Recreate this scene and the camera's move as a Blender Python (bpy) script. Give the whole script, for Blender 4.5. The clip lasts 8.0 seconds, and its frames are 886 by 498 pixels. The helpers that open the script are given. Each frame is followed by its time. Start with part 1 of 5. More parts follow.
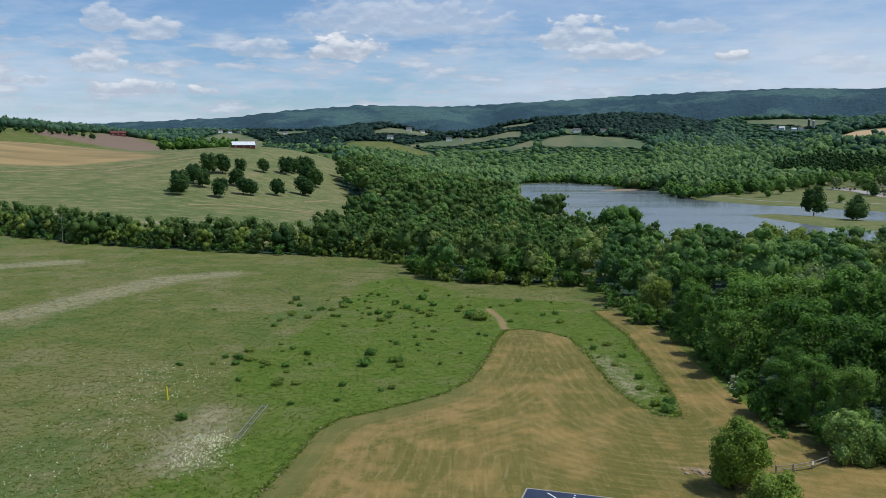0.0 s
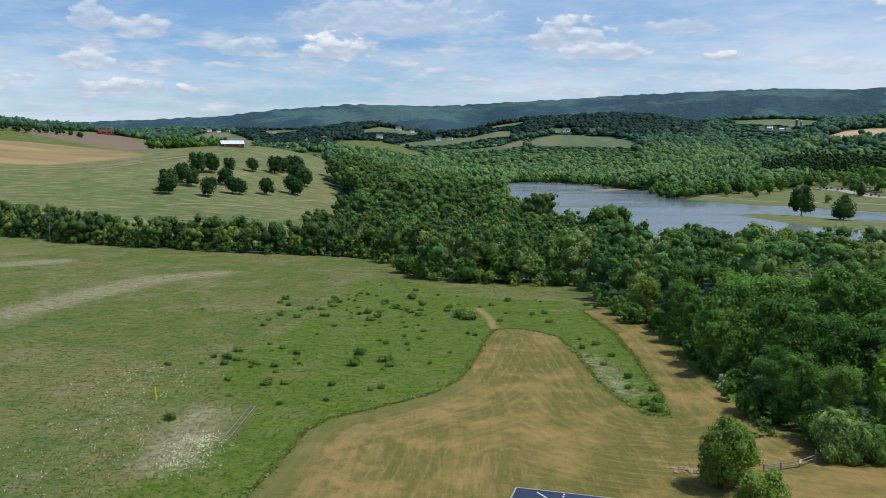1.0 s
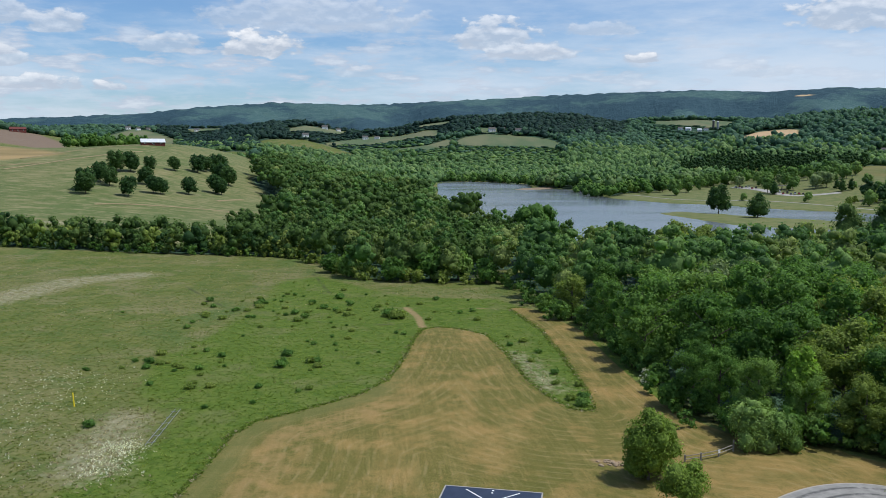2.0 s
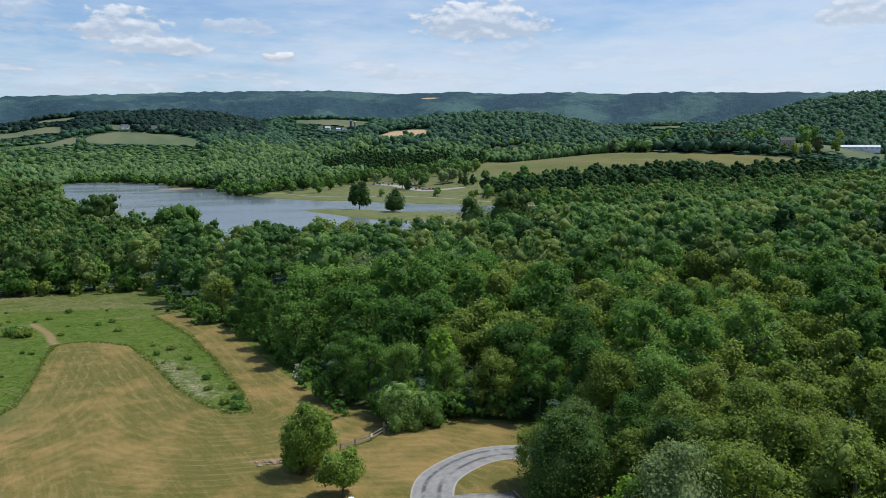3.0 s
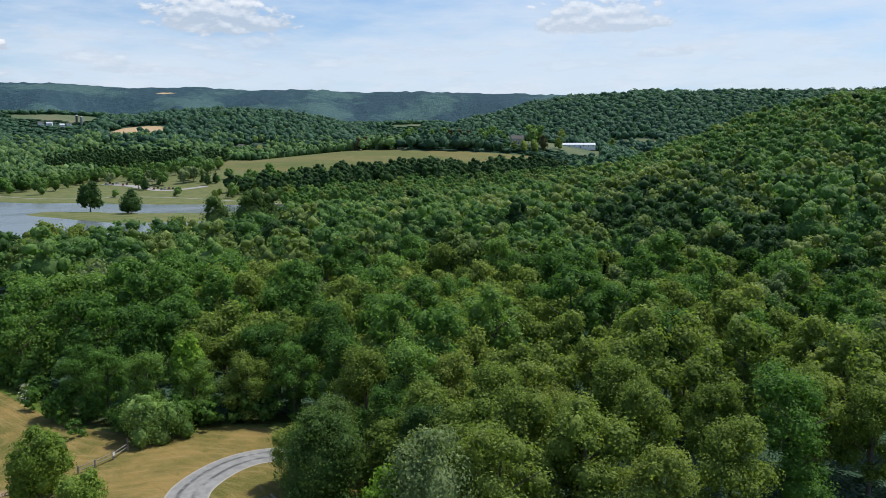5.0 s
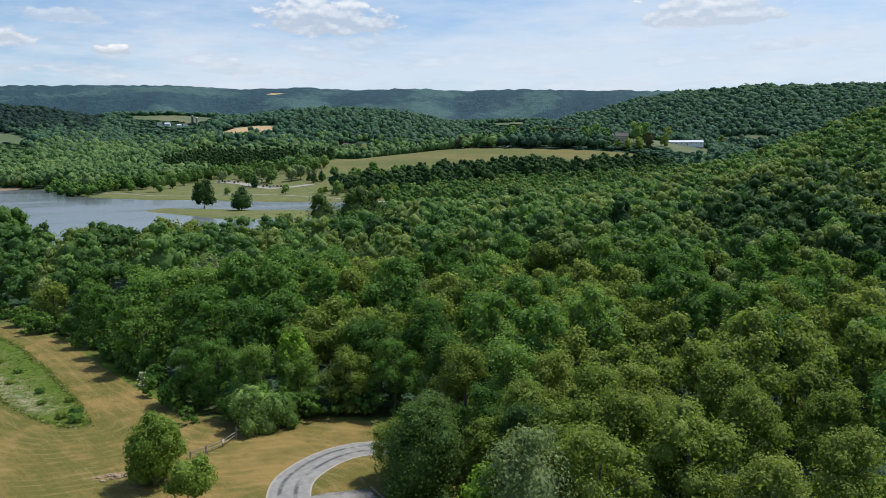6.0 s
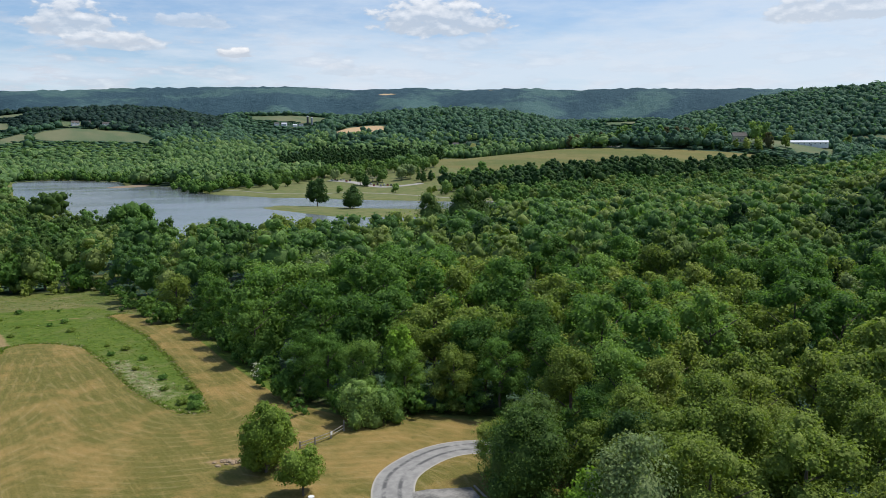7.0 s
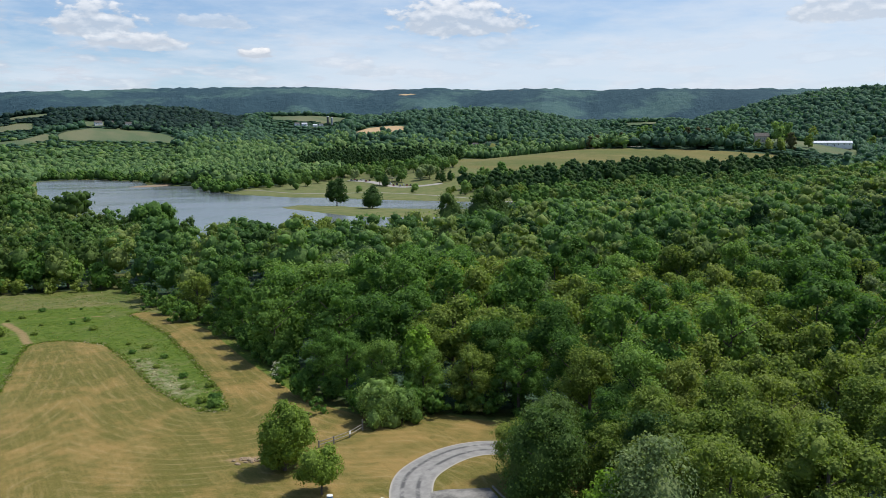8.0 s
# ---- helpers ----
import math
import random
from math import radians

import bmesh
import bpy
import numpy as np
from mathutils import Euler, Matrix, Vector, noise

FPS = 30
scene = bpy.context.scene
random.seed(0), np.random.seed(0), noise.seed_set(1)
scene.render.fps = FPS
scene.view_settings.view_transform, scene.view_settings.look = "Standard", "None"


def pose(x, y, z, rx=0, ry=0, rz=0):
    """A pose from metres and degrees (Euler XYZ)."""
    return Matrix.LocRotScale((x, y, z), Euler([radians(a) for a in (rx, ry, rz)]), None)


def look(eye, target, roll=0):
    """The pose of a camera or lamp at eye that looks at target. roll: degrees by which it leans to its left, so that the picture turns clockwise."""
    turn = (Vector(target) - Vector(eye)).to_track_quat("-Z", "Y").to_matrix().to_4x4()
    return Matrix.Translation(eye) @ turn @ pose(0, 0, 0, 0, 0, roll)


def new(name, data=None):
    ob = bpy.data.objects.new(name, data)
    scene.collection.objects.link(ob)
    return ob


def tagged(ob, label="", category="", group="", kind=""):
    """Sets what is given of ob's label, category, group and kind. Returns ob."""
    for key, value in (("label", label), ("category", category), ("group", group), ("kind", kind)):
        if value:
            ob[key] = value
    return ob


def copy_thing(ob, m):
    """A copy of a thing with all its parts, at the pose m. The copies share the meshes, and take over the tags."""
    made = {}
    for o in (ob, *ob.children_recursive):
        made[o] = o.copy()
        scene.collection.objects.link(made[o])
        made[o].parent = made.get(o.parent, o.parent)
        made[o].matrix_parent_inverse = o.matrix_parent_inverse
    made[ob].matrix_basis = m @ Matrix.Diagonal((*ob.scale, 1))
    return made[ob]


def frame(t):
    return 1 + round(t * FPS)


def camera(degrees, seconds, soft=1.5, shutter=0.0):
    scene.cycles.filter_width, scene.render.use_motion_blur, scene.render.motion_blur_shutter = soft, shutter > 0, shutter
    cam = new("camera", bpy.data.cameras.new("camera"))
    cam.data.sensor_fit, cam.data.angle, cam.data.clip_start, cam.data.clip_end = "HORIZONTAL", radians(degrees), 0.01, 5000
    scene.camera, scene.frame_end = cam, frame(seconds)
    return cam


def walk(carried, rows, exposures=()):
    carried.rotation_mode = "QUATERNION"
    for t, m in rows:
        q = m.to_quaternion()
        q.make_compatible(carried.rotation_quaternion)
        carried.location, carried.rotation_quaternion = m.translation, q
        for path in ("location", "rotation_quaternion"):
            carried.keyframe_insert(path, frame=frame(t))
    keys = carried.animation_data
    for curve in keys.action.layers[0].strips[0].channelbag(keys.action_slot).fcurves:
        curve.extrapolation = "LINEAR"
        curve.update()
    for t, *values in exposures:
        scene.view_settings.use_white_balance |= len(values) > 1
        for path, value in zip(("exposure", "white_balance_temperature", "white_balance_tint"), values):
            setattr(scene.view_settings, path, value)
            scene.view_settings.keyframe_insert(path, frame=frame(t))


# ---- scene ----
# ---- camera and its walk: a hovering drone that turns on the spot ----
cam = camera(55.9, 8.0, soft=0.6)
EYE = 35.0
TURNS = [  # seconds, yaw, pitch, roll
    (0.0, 0.0, -6.59, 0.11), (0.5, -0.99, -6.59, 0.03), (1.0, -0.71, -6.63, 0.0), (1.2, -0.58, -6.63, -0.05),
    (1.45, -0.62, -6.64, -0.08), (1.85, -3.5, -6.67, -0.12), (2.1, -7.6, -6.69, -0.16), (2.3, -11.96, -6.71, -0.19), (2.5, -17.02, -6.71, -0.17),
    (2.7, -22.3, -6.71, -0.14), (2.8, -25.2, -6.72, -0.12), (2.9, -28.0, -6.72, -0.1), (3.0, -29.68, -6.73, -0.09), (3.1, -30.46, -6.74, -0.1),
    (3.2, -30.9, -6.75, -0.11), (3.5, -31.19, -6.77, -0.13), (3.8, -32.1, -6.78, -0.16), (4.0, -33.63, -6.79, -0.18),
    (4.2, -36.2, -6.8, -0.17), (4.4, -38.95, -6.81, -0.16), (4.5, -40.5, -6.81, -0.16), (4.7, -43.72, -6.81, -0.14),
    (5.0, -46.9, -6.87, -0.05), (5.25, -47.7, -6.92, 0.03), (5.5, -46.0, -6.96, 0.1), (5.8, -41.9, -6.98, 0.16), (5.9, -40.65, -6.98, 0.17),
    (6.0, -39.97, -6.99, 0.17), (6.2, -39.76, -6.99, 0.15), (6.4, -39.2, -6.99, 0.12), (6.5, -38.34, -6.99, 0.1),
    (6.6, -36.81, -6.99, 0.09), (6.7, -34.8, -6.99, 0.08), (6.8, -33.4, -6.99, 0.07), (7.0, -32.55, -6.99, 0.05),
    (7.5, -31.86, -7.0, 0.0), (8.0, -31.22, -6.98, -0.02),
]
walk(cam, [(t, pose(0.04, 0.03, EYE, 90 + pitch, roll, yaw)) for t, yaw, pitch, roll in TURNS],
     [(0.0, -0.17, 6320, 10.5), (0.5, -0.08, 6340, 10.5), (1.0, -0.02, 6350, 10.5), (1.2, -0.02, 6350, 10.5), (2.5, -0.02, 6380, 10.5), (4.5, 0.10, 6500, 10), (6.0, 0.10, 6650, 10.5), (8.0, 0.11, 6730, 11)])

# ---- sun and sky ----
SUN_AZ, SUN_EL = 101.0, 62.0


def towards(az, el):
    a, e = radians(az), radians(el)
    return Vector((math.sin(a) * math.cos(e), math.cos(a) * math.cos(e), math.sin(e)))


sun = new("sun", bpy.data.lights.new("sun", "SUN"))
sun.data.energy, sun.data.angle, sun.data.color = 3.7, radians(0.6), (1.0, 0.985, 0.94)
sun.matrix_world = look(towards(SUN_AZ, SUN_EL) * 900, (0, 0, 0))


class Nodes:
    """A thin wrapper to write node trees in few lines."""

    def __init__(self, tree):
        self.tree = tree
        tree.nodes.clear()

    def add(self, kind, **sockets):
        node = self.tree.nodes.new(kind)
        for key, value in sockets.items():
            self.put(node, key.replace("_", " "), value)
        return node

    def put(self, node, key, value):
        socket = node.inputs[int(key[1:])] if key[0] == "i" and key[1:].isdigit() else node.inputs[key]
        if isinstance(value, bpy.types.NodeSocket):
            self.tree.links.new(value, socket)
        else:
            socket.default_value = value

    def math(self, op, a, b=0.0, clamp=False):
        node = self.add("ShaderNodeMath")
        node.operation, node.use_clamp = op, clamp
        self.put(node, "i0", a), self.put(node, "i1", b)
        return node.outputs[0]

    def mix(self, fac, a, b, blend="MIX"):
        node = self.add("ShaderNodeMix")
        node.data_type, node.blend_type, node.clamp_factor = "RGBA", blend, True
        self.put(node, "i0", fac), self.put(node, "i6", a), self.put(node, "i7", b)
        return node.outputs[2]

    def noise(self, vector, scale, detail=4.0, rough=0.55, out=0):
        node = self.add("ShaderNodeTexNoise", Vector=vector, Scale=scale, Detail=detail, Roughness=rough)
        return node.outputs[out]

    def ramp(self, value, low, high):
        node = self.add("ShaderNodeMapRange")
        node.interpolation_type = "SMOOTHSTEP"
        self.put(node, "i0", value), self.put(node, "i1", low), self.put(node, "i2", high)
        return node.outputs[0]

    def attr(self, name):
        node = self.add("ShaderNodeAttribute")
        node.attribute_name = name
        return node.outputs["Fac"]

    def stretch(self, vector, x, y, z):
        node = self.add("ShaderNodeVectorMath")
        node.operation = "MULTIPLY"
        self.put(node, "i0", vector)
        node.inputs[1].default_value = (x, y, z)
        return node.outputs[0]


def rgb(r, g, b):
    return (r, g, b, 1.0)


world = bpy.data.worlds.new("world")
world.use_nodes = True
scene.world = world
n = Nodes(world.node_tree)
sky = n.add("ShaderNodeTexSky")
sky.sky_type, sky.sun_disc, sky.sun_elevation, sky.sun_rotation = "NISHITA", False, radians(SUN_EL), radians(SUN_AZ)
sky.air_density, sky.dust_density, sky.ozone_density = 1.0, 0.6, 1.5
way = n.add("ShaderNodeTexCoord").outputs["Generated"]
split = n.add("ShaderNodeSeparateXYZ", Vector=way)
up = n.math("MAXIMUM", split.outputs[2], 0.0)
lift = n.math("ADD", up, 0.07)
flat = n.add("ShaderNodeCombineXYZ")
n.put(flat, "X", n.math("DIVIDE", split.outputs[0], lift))
n.put(flat, "Y", n.math("DIVIDE", split.outputs[1], lift))
sheet = n.noise(flat.outputs[0], 0.42, 7.0, 0.6)
CLOUDS = [  # bearing, height of the base, half width, height, density
    (-6.5, 6.5, 2.3, 1.3, 1), (-21.6, 7.9, 1.3, 1.3, 0.6), (-18.8, 7.5, 1.6, 1.1, 0.7), (-12.3, 6.5, 1.9, 0.9, 0.6), (-22.0, 5.3, 1.5, 1.0, 0.7),
    (-20.1, 3.9, 2.4, 0.7, 0.8), (-16.1, 3.9, 0.9, 0.5, 0.8), (-26.4, 4.3, 1.3, 0.4, 0.6), (9.1, 7.2, 2.3, 1.5, 0.75), (11.8, 6.3, 2.6, 0.9, 0.7),
    (18.6, 5.9, 1.3, 0.5, 0.9), (-3.2, 8.3, 6.2, 1.9, 0.45), (16.3, 7.8, 2.4, 0.7, 0.45), (-0.2, 5.1, 1.6, 0.6, 0.4), (32.2, 7.9, 3.9, 1.9, 0.8),
    (35.2, 6.6, 1.5, 0.8, 0.3), (26.1, 4.9, 1.8, 0.7, 0.35), (57.1, 8.0, 3.8, 1.6, 0.7), (61.6, 6.1, 1.6, 0.6, 0.3),
]
bearing = n.math("MULTIPLY", n.math("ARCTAN2", split.outputs[0], split.outputs[1]), 57.29578)
rise = n.math("MULTIPLY", n.math("ARCSINE", split.outputs[2]), 57.29578)
chart = n.add("ShaderNodeCombineXYZ", X=bearing, Y=n.math("MULTIPLY", rise, 1.9)).outputs[0]
billow, ragged = n.noise(chart, 0.75, 9.0, 0.52), n.noise(chart, 0.16, 4.0, 0.5)
raised = n.add("ShaderNodeVectorMath", i0=chart, i1=(0.0, 0.6, 0.0)).outputs[0]
above = n.noise(raised, 0.75, 9.0, 0.52)
body, bright = 0.0, 0.0
for az_c, el_c, wide_c, tall_c, dense_c in CLOUDS:
    across = n.math("DIVIDE", n.math("SUBTRACT", n.math("ADD", bearing, n.math("MULTIPLY", n.math("SUBTRACT", ragged, 0.5), 2.4)), az_c), wide_c * 1.4)
    over = n.math("DIVIDE", n.math("SUBTRACT", rise, el_c), tall_c * 1.25)
    bent = n.math("MAXIMUM", over, n.math("MULTIPLY", over, -3.2))
    gone = n.math("ADD", n.math("MULTIPLY", across, across), n.math("MULTIPLY", bent, bent))
    mass_c = n.math("MULTIPLY", n.ramp(n.math("SUBTRACT", n.math("MULTIPLY", n.math("SUBTRACT", billow, 0.5), 2.6), gone), -0.85, -0.40), dense_c)
    body = n.math("MAXIMUM", body, mass_c)
    bright = n.math("MAXIMUM", bright, n.math("MULTIPLY", mass_c, n.ramp(over, -0.1, 0.75)))
wisps = n.noise(n.stretch(way, 1.0, 1.0, 4.6), 12.0, 9.0, 0.62)
right = n.ramp(split.outputs[0], -0.30, 0.80)
low = n.ramp(split.outputs[2], 0.20, 0.02)
veil = n.ramp(n.math("ADD", n.math("ADD", sheet, n.math("MULTIPLY", right, 0.20)), n.math("MULTIPLY", low, 0.10)), 0.44, 0.80)
streaks = n.math("MULTIPLY", n.ramp(wisps, 0.44, 0.68), n.math("ADD", 0.18, n.math("MULTIPLY", low, 0.30)))
banks = n.noise(n.add("ShaderNodeCombineXYZ", X=n.math("MULTIPLY", bearing, 0.30), Y=n.math("MULTIPLY", rise, 1.15)).outputs[0], 1.0, 8.0, 0.56)
bank = n.math("MULTIPLY", n.math("MULTIPLY", n.ramp(banks, 0.49, 0.60), n.ramp(rise, 9.5, 6.0)), n.math("SUBTRACT", 0.75, n.math("MULTIPLY", right, 0.55)))
air = n.mix(1.0, sky.outputs[0], rgb(0.078, 0.099, 0.123), "MULTIPLY")
haze = n.mix(n.math("MULTIPLY", veil, 0.82), air, rgb(0.64, 0.74, 0.865))
haze = n.mix(streaks, haze, rgb(0.70, 0.76, 0.85))
haze = n.mix(bank, haze, n.mix(n.ramp(banks, 0.56, 0.70), rgb(0.54, 0.60, 0.71), rgb(0.74, 0.79, 0.86)))
lit = n.math("ADD", n.math("MULTIPLY", bright, 0.75), n.math("MULTIPLY", n.math("SUBTRACT", billow, above), 2.2), True)
cloud = n.mix(lit, rgb(0.50, 0.57, 0.67), rgb(0.94, 0.96, 0.99))
colour = n.mix(n.math("MULTIPLY", body, 0.92), haze, cloud)
back = n.add("ShaderNodeBackground", Color=colour, Strength=1.0)
n.tree.links.new(back.outputs[0], n.add("ShaderNodeOutputWorld").inputs[0])

# ---- the lie of the land ----
LAKE = -5.0


def spot(az, r):
    a = radians(az)
    return (r * math.sin(a), r * math.cos(a))


def inside(px, py, poly):
    """Signed distance to a polygon's outline, positive inside."""
    px, py = np.asarray(px, float), np.asarray(py, float)
    best, odd = np.full(px.shape, 1e18), np.zeros(px.shape, bool)
    for (ax, ay), (bx, by) in zip(poly, poly[1:] + poly[:1]):
        ex, ey = bx - ax, by - ay
        k = np.clip(((px - ax) * ex + (py - ay) * ey) / (ex * ex + ey * ey), 0, 1)
        best = np.minimum(best, (px - ax - k * ex) ** 2 + (py - ay - k * ey) ** 2)
        cross = ((ay > py) != (by > py)) & (px < ex * (py - ay) / (ey if ey else 1e-9) + ax)
        odd ^= cross
    return np.where(odd, 1, -1) * np.sqrt(best)


def along(px, py, line, width):
    """Positive within width / 2 of a line of points."""
    px, py = np.asarray(px, float), np.asarray(py, float)
    best = np.full(px.shape, 1e18)
    for (ax, ay), (bx, by) in zip(line, line[1:]):
        ex, ey = bx - ax, by - ay
        k = np.clip(((px - ax) * ex + (py - ay) * ey) / (ex * ex + ey * ey), 0, 1)
        best = np.minimum(best, (px - ax - k * ex) ** 2 + (py - ay - k * ey) ** 2)
    return width / 2 - np.sqrt(best)


def step(v, a, b):
    k = np.clip((v - a) / (b - a), 0, 1)
    return k * k * (3 - 2 * k)


WATER = [(52, 560), (92, 1010), (100, 1060), (150, 1110), (205, 1010), (190, 905), (232, 850), (215, 700), (240, 632), (268, 606), (288, 566),
         (330, 520), (370, 470), (400, 420), (330, 350), (240, 320), (150, 335), (90, 360), (60, 430)]
SPIT = [(192, 526), (199, 490), (206, 436), (222, 420), (300, 380), (360, 380), (340, 430), (275, 462), (252, 484), (231, 520), (212, 541)]
MUD = [(160, 862), (186, 866), (206, 880), (215, 915), (186, 902), (166, 884)]
RIDGE_AZ = [-60, -30, -22, -14, -10.8, -5.9, 0.6, 8.2, 13, 17, 22, 26.5, 31, 34.5, 38, 41, 45, 53, 60, 70, 90]
RIDGE_EL = [1.0, 1.5, 1.8, 2.28, 2.7, 3.1, 3.02, 3.42, 3.66, 3.78, 3.9, 3.72, 3.86, 3.7, 3.86, 3.66, 3.74, 3.56, 3.4, 3.2, 2.5]
HILLS = [  # x, y, height, reach in x, reach in y
    (-140, 797, 41, 136, 305), (-412, 718, 48, 177, 309), (-650, 1330, 76, 380, 330), (760, 720, 40, 330, 270), (570, 140, 58, 260, 180),
    (588, 1185, 46, 160, 140), (-560, 1020, 34, 170, 130), (950, 690, 22, 190, 150),
]
CRESTS = [  # distance of the crest, length of the slope before it, then bearings and how high above the eye the crest shows
    (2450, 900, (-40, -25, -21, -17, -12, -8, -3, 4), (1.0, 1.2, 1.5, 1.7, 1.72, 1.8, 1.6, 1.2)),
    (2000, 900, (-15, -13, -10.8, -8.5, -6.3, -3.6, -1.7, 0.2, 2.5, 4.4, 6.3, 11.9, 14.8, 17.3, 19.4, 21.5), (-0.8, 0.3, 0.95, 1.71, 2.06, 2.15, 1.8, 1.5, 1.69, 2.2, 2.45, 2.73, 2.62, 2.08, 1.2, -0.6)),
    (2250, 760, (14, 17, 19, 22.4, 26, 33, 41.7, 45.7, 50), (1.6, 2.05, 2.36, 2.42, 2.25, 2.0, 1.9, 2.0, 1.7)),
    (1560, 420, (21.5, 23.6, 24.6, 26.1, 29, 32, 35.4, 38, 40.3, 42.3, 44.5), (0.0, 1.3, 1.81, 2.12, 2.59, 2.8, 2.74, 2.45, 1.89, 1.2, -0.4)),
    (1750, 600, (42.5, 44.9, 46.5, 48.7, 50.6, 52.4, 55.3, 57.8, 60, 68, 80), (-0.5, 0.9, 1.5, 2.24, 2.6, 3.14, 3.65, 3.78, 3.97, 3.84, 3.6)),
]


def ground(x, y):
    """Height of the land at x, y (arrays)."""
    x, y = np.asarray(x, float), np.asarray(y, float)
    r = np.hypot(x, y)
    z = -4.0 * step(r, 150, 320)
    for hx, hy, h, a, b in HILLS:
        z = z + h * np.exp(-((x - hx) / a) ** 2 - ((y - hy) / b) ** 2) * step(r, 120, 260)
    z = z + step(r, 500, 1500) * (9 * np.sin(x / 260 + y / 410) * np.cos(y / 330 - x / 700))
    az = np.degrees(np.arctan2(x, y))
    for r0, run, bearing, rise in CRESTS:
        top = EYE - 13 + r0 * np.tan(np.radians(np.interp(az, bearing, rise)))
        rise_k = np.clip((r - r0 + run) / run, 0, 1)
        lift = -5 + (top + 5) * (0.55 * rise_k ** 1.25 + 0.45 * step(rise_k, 0, 1)) * (1 - 0.6 * step(r, r0, r0 + 700))
        z = np.where((r > r0 - run) & (az > bearing[0]) & (az < bearing[-1]), np.maximum(z, lift), z)
    crest = EYE + 4200 * np.tan(np.radians(np.interp(az, RIDGE_AZ, RIDGE_EL)))
    front = crest * (0.25 * step(r, 2300, 3100) + 0.75 * step(r, 2900, 4250)) + step(r, 2500, 3000) * step(4200 - r, 0, 900) * (30 * np.sin(az * 0.62 + r / 420 + 1.3 * np.sin(az * 0.21)) + 11 * np.sin(az * 1.5 - r / 300) - 22)
    z = np.maximum(z, front)
    wet = np.minimum.reduce([inside(x, y, WATER), -inside(x, y, SPIT), -inside(x, y, MUD)])
    shore = step(-wet, 0, 260)
    z = np.where(wet > 0, LAKE - np.minimum(wet * 0.12, 3.0), LAKE + 0.25 + np.minimum(-wet, 14) * 0.05 + (z - LAKE - 0.95) * shore)
    return z


def height(x, y):
    return float(ground(np.array([x]), np.array([y]))[0])

# ---- materials ----
def material(name):
    m = bpy.data.materials.new(name)
    m.use_nodes = True
    return m, Nodes(m.node_tree)


def finish(n, colour, rough=0.8, normal=None, metal=0.0, spec=0.3, through_leaf=None):
    bsdf = n.add("ShaderNodeBsdfPrincipled", Base_Color=colour, Roughness=rough, Metallic=metal)
    n.put(bsdf, "Specular IOR Level", spec)
    if normal is not None:
        n.put(bsdf, "Normal", normal)
    shader = bsdf.outputs[0]
    if through_leaf is not None:
        thin = n.add("ShaderNodeBsdfTranslucent", Color=through_leaf)
        both = n.add("ShaderNodeMixShader", Fac=0.40)
        n.tree.links.new(shader, both.inputs[1])
        n.tree.links.new(thin.outputs[0], both.inputs[2])
        shader = both.outputs[0]
    n.tree.links.new(shader, n.add("ShaderNodeOutputMaterial").inputs[0])


def bump(n, value, strength, distance):
    return n.add("ShaderNodeBump", Height=value, Strength=strength, Distance=distance).outputs[0]


def place(n):
    return n.add("ShaderNodeTexCoord").outputs["Object"]


def foliage(name, dark, mid, light, gloss=0.62, grain=4.6):
    """Leaves whose colour goes from tree to tree and from leaf to leaf."""
    m, n = material(name)
    tone = n.math("FRACT", n.math("ADD", n.add("ShaderNodeObjectInfo").outputs["Random"], n.attr("tone")))
    leaf = n.add("ShaderNodeNewGeometry").outputs["Random Per Island"]
    c = n.mix(n.ramp(tone, 0.0, 0.55), dark, mid)
    c = n.mix(n.ramp(tone, 0.6, 1.0), c, light)
    c = n.mix(n.math("MULTIPLY", leaf, 0.55), c, n.mix(0.5, c, light))
    c = n.mix(1.0, c, n.mix(leaf, rgb(0.78, 0.80, 0.78), rgb(1.24, 1.22, 1.16)), "MULTIPLY")
    speck = n.noise(place(n), grain, 5.0, 0.74)
    # specks vary leaf tone, the dark ones painting the shade between leaves
    c = n.mix(n.ramp(speck, 0.32, 0.68), n.mix(1.0, c, rgb(0.72, 0.75, 0.73), "MULTIPLY"), n.mix(1.0, c, rgb(1.42, 1.38, 1.32), "MULTIPLY"))
    finish(n, c, gloss, bump(n, speck, 0.6, 0.6 / grain), spec=0.12, through_leaf=n.mix(1.0, c, rgb(1.4, 1.5, 0.8), "MULTIPLY"))
    return m


LEAVES = foliage("leaves", rgb(0.053, 0.125, 0.028), rgb(0.091, 0.188, 0.041), rgb(0.160, 0.259, 0.065), grain=2.2)
# extra blue in the next two leaf colours stands in for haze
LEAVES_MID = foliage("hazed_leaves_of_the_inner_wood", rgb(0.058, 0.130, 0.041), rgb(0.096, 0.188, 0.055), rgb(0.155, 0.253, 0.079), grain=1.5)
LEAVES_LIGHT = foliage("hazed_olive_leaves", rgb(0.121, 0.182, 0.053), rgb(0.158, 0.220, 0.068), rgb(0.217, 0.269, 0.092), grain=1.5)
LEAVES_PARK = foliage("leaves_of_shade_trees", rgb(0.086, 0.166, 0.043), rgb(0.125, 0.218, 0.062), rgb(0.192, 0.288, 0.090), grain=1.4)
LEAVES_YOUNG = foliage("leaves_of_young_trees", rgb(0.140, 0.215, 0.040), rgb(0.179, 0.260, 0.052), rgb(0.230, 0.308, 0.069))
# slightly cooler green for distance: a little haze is in this leaf colour
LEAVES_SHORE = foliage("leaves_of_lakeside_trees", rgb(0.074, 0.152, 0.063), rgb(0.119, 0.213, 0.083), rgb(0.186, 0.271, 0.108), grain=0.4)
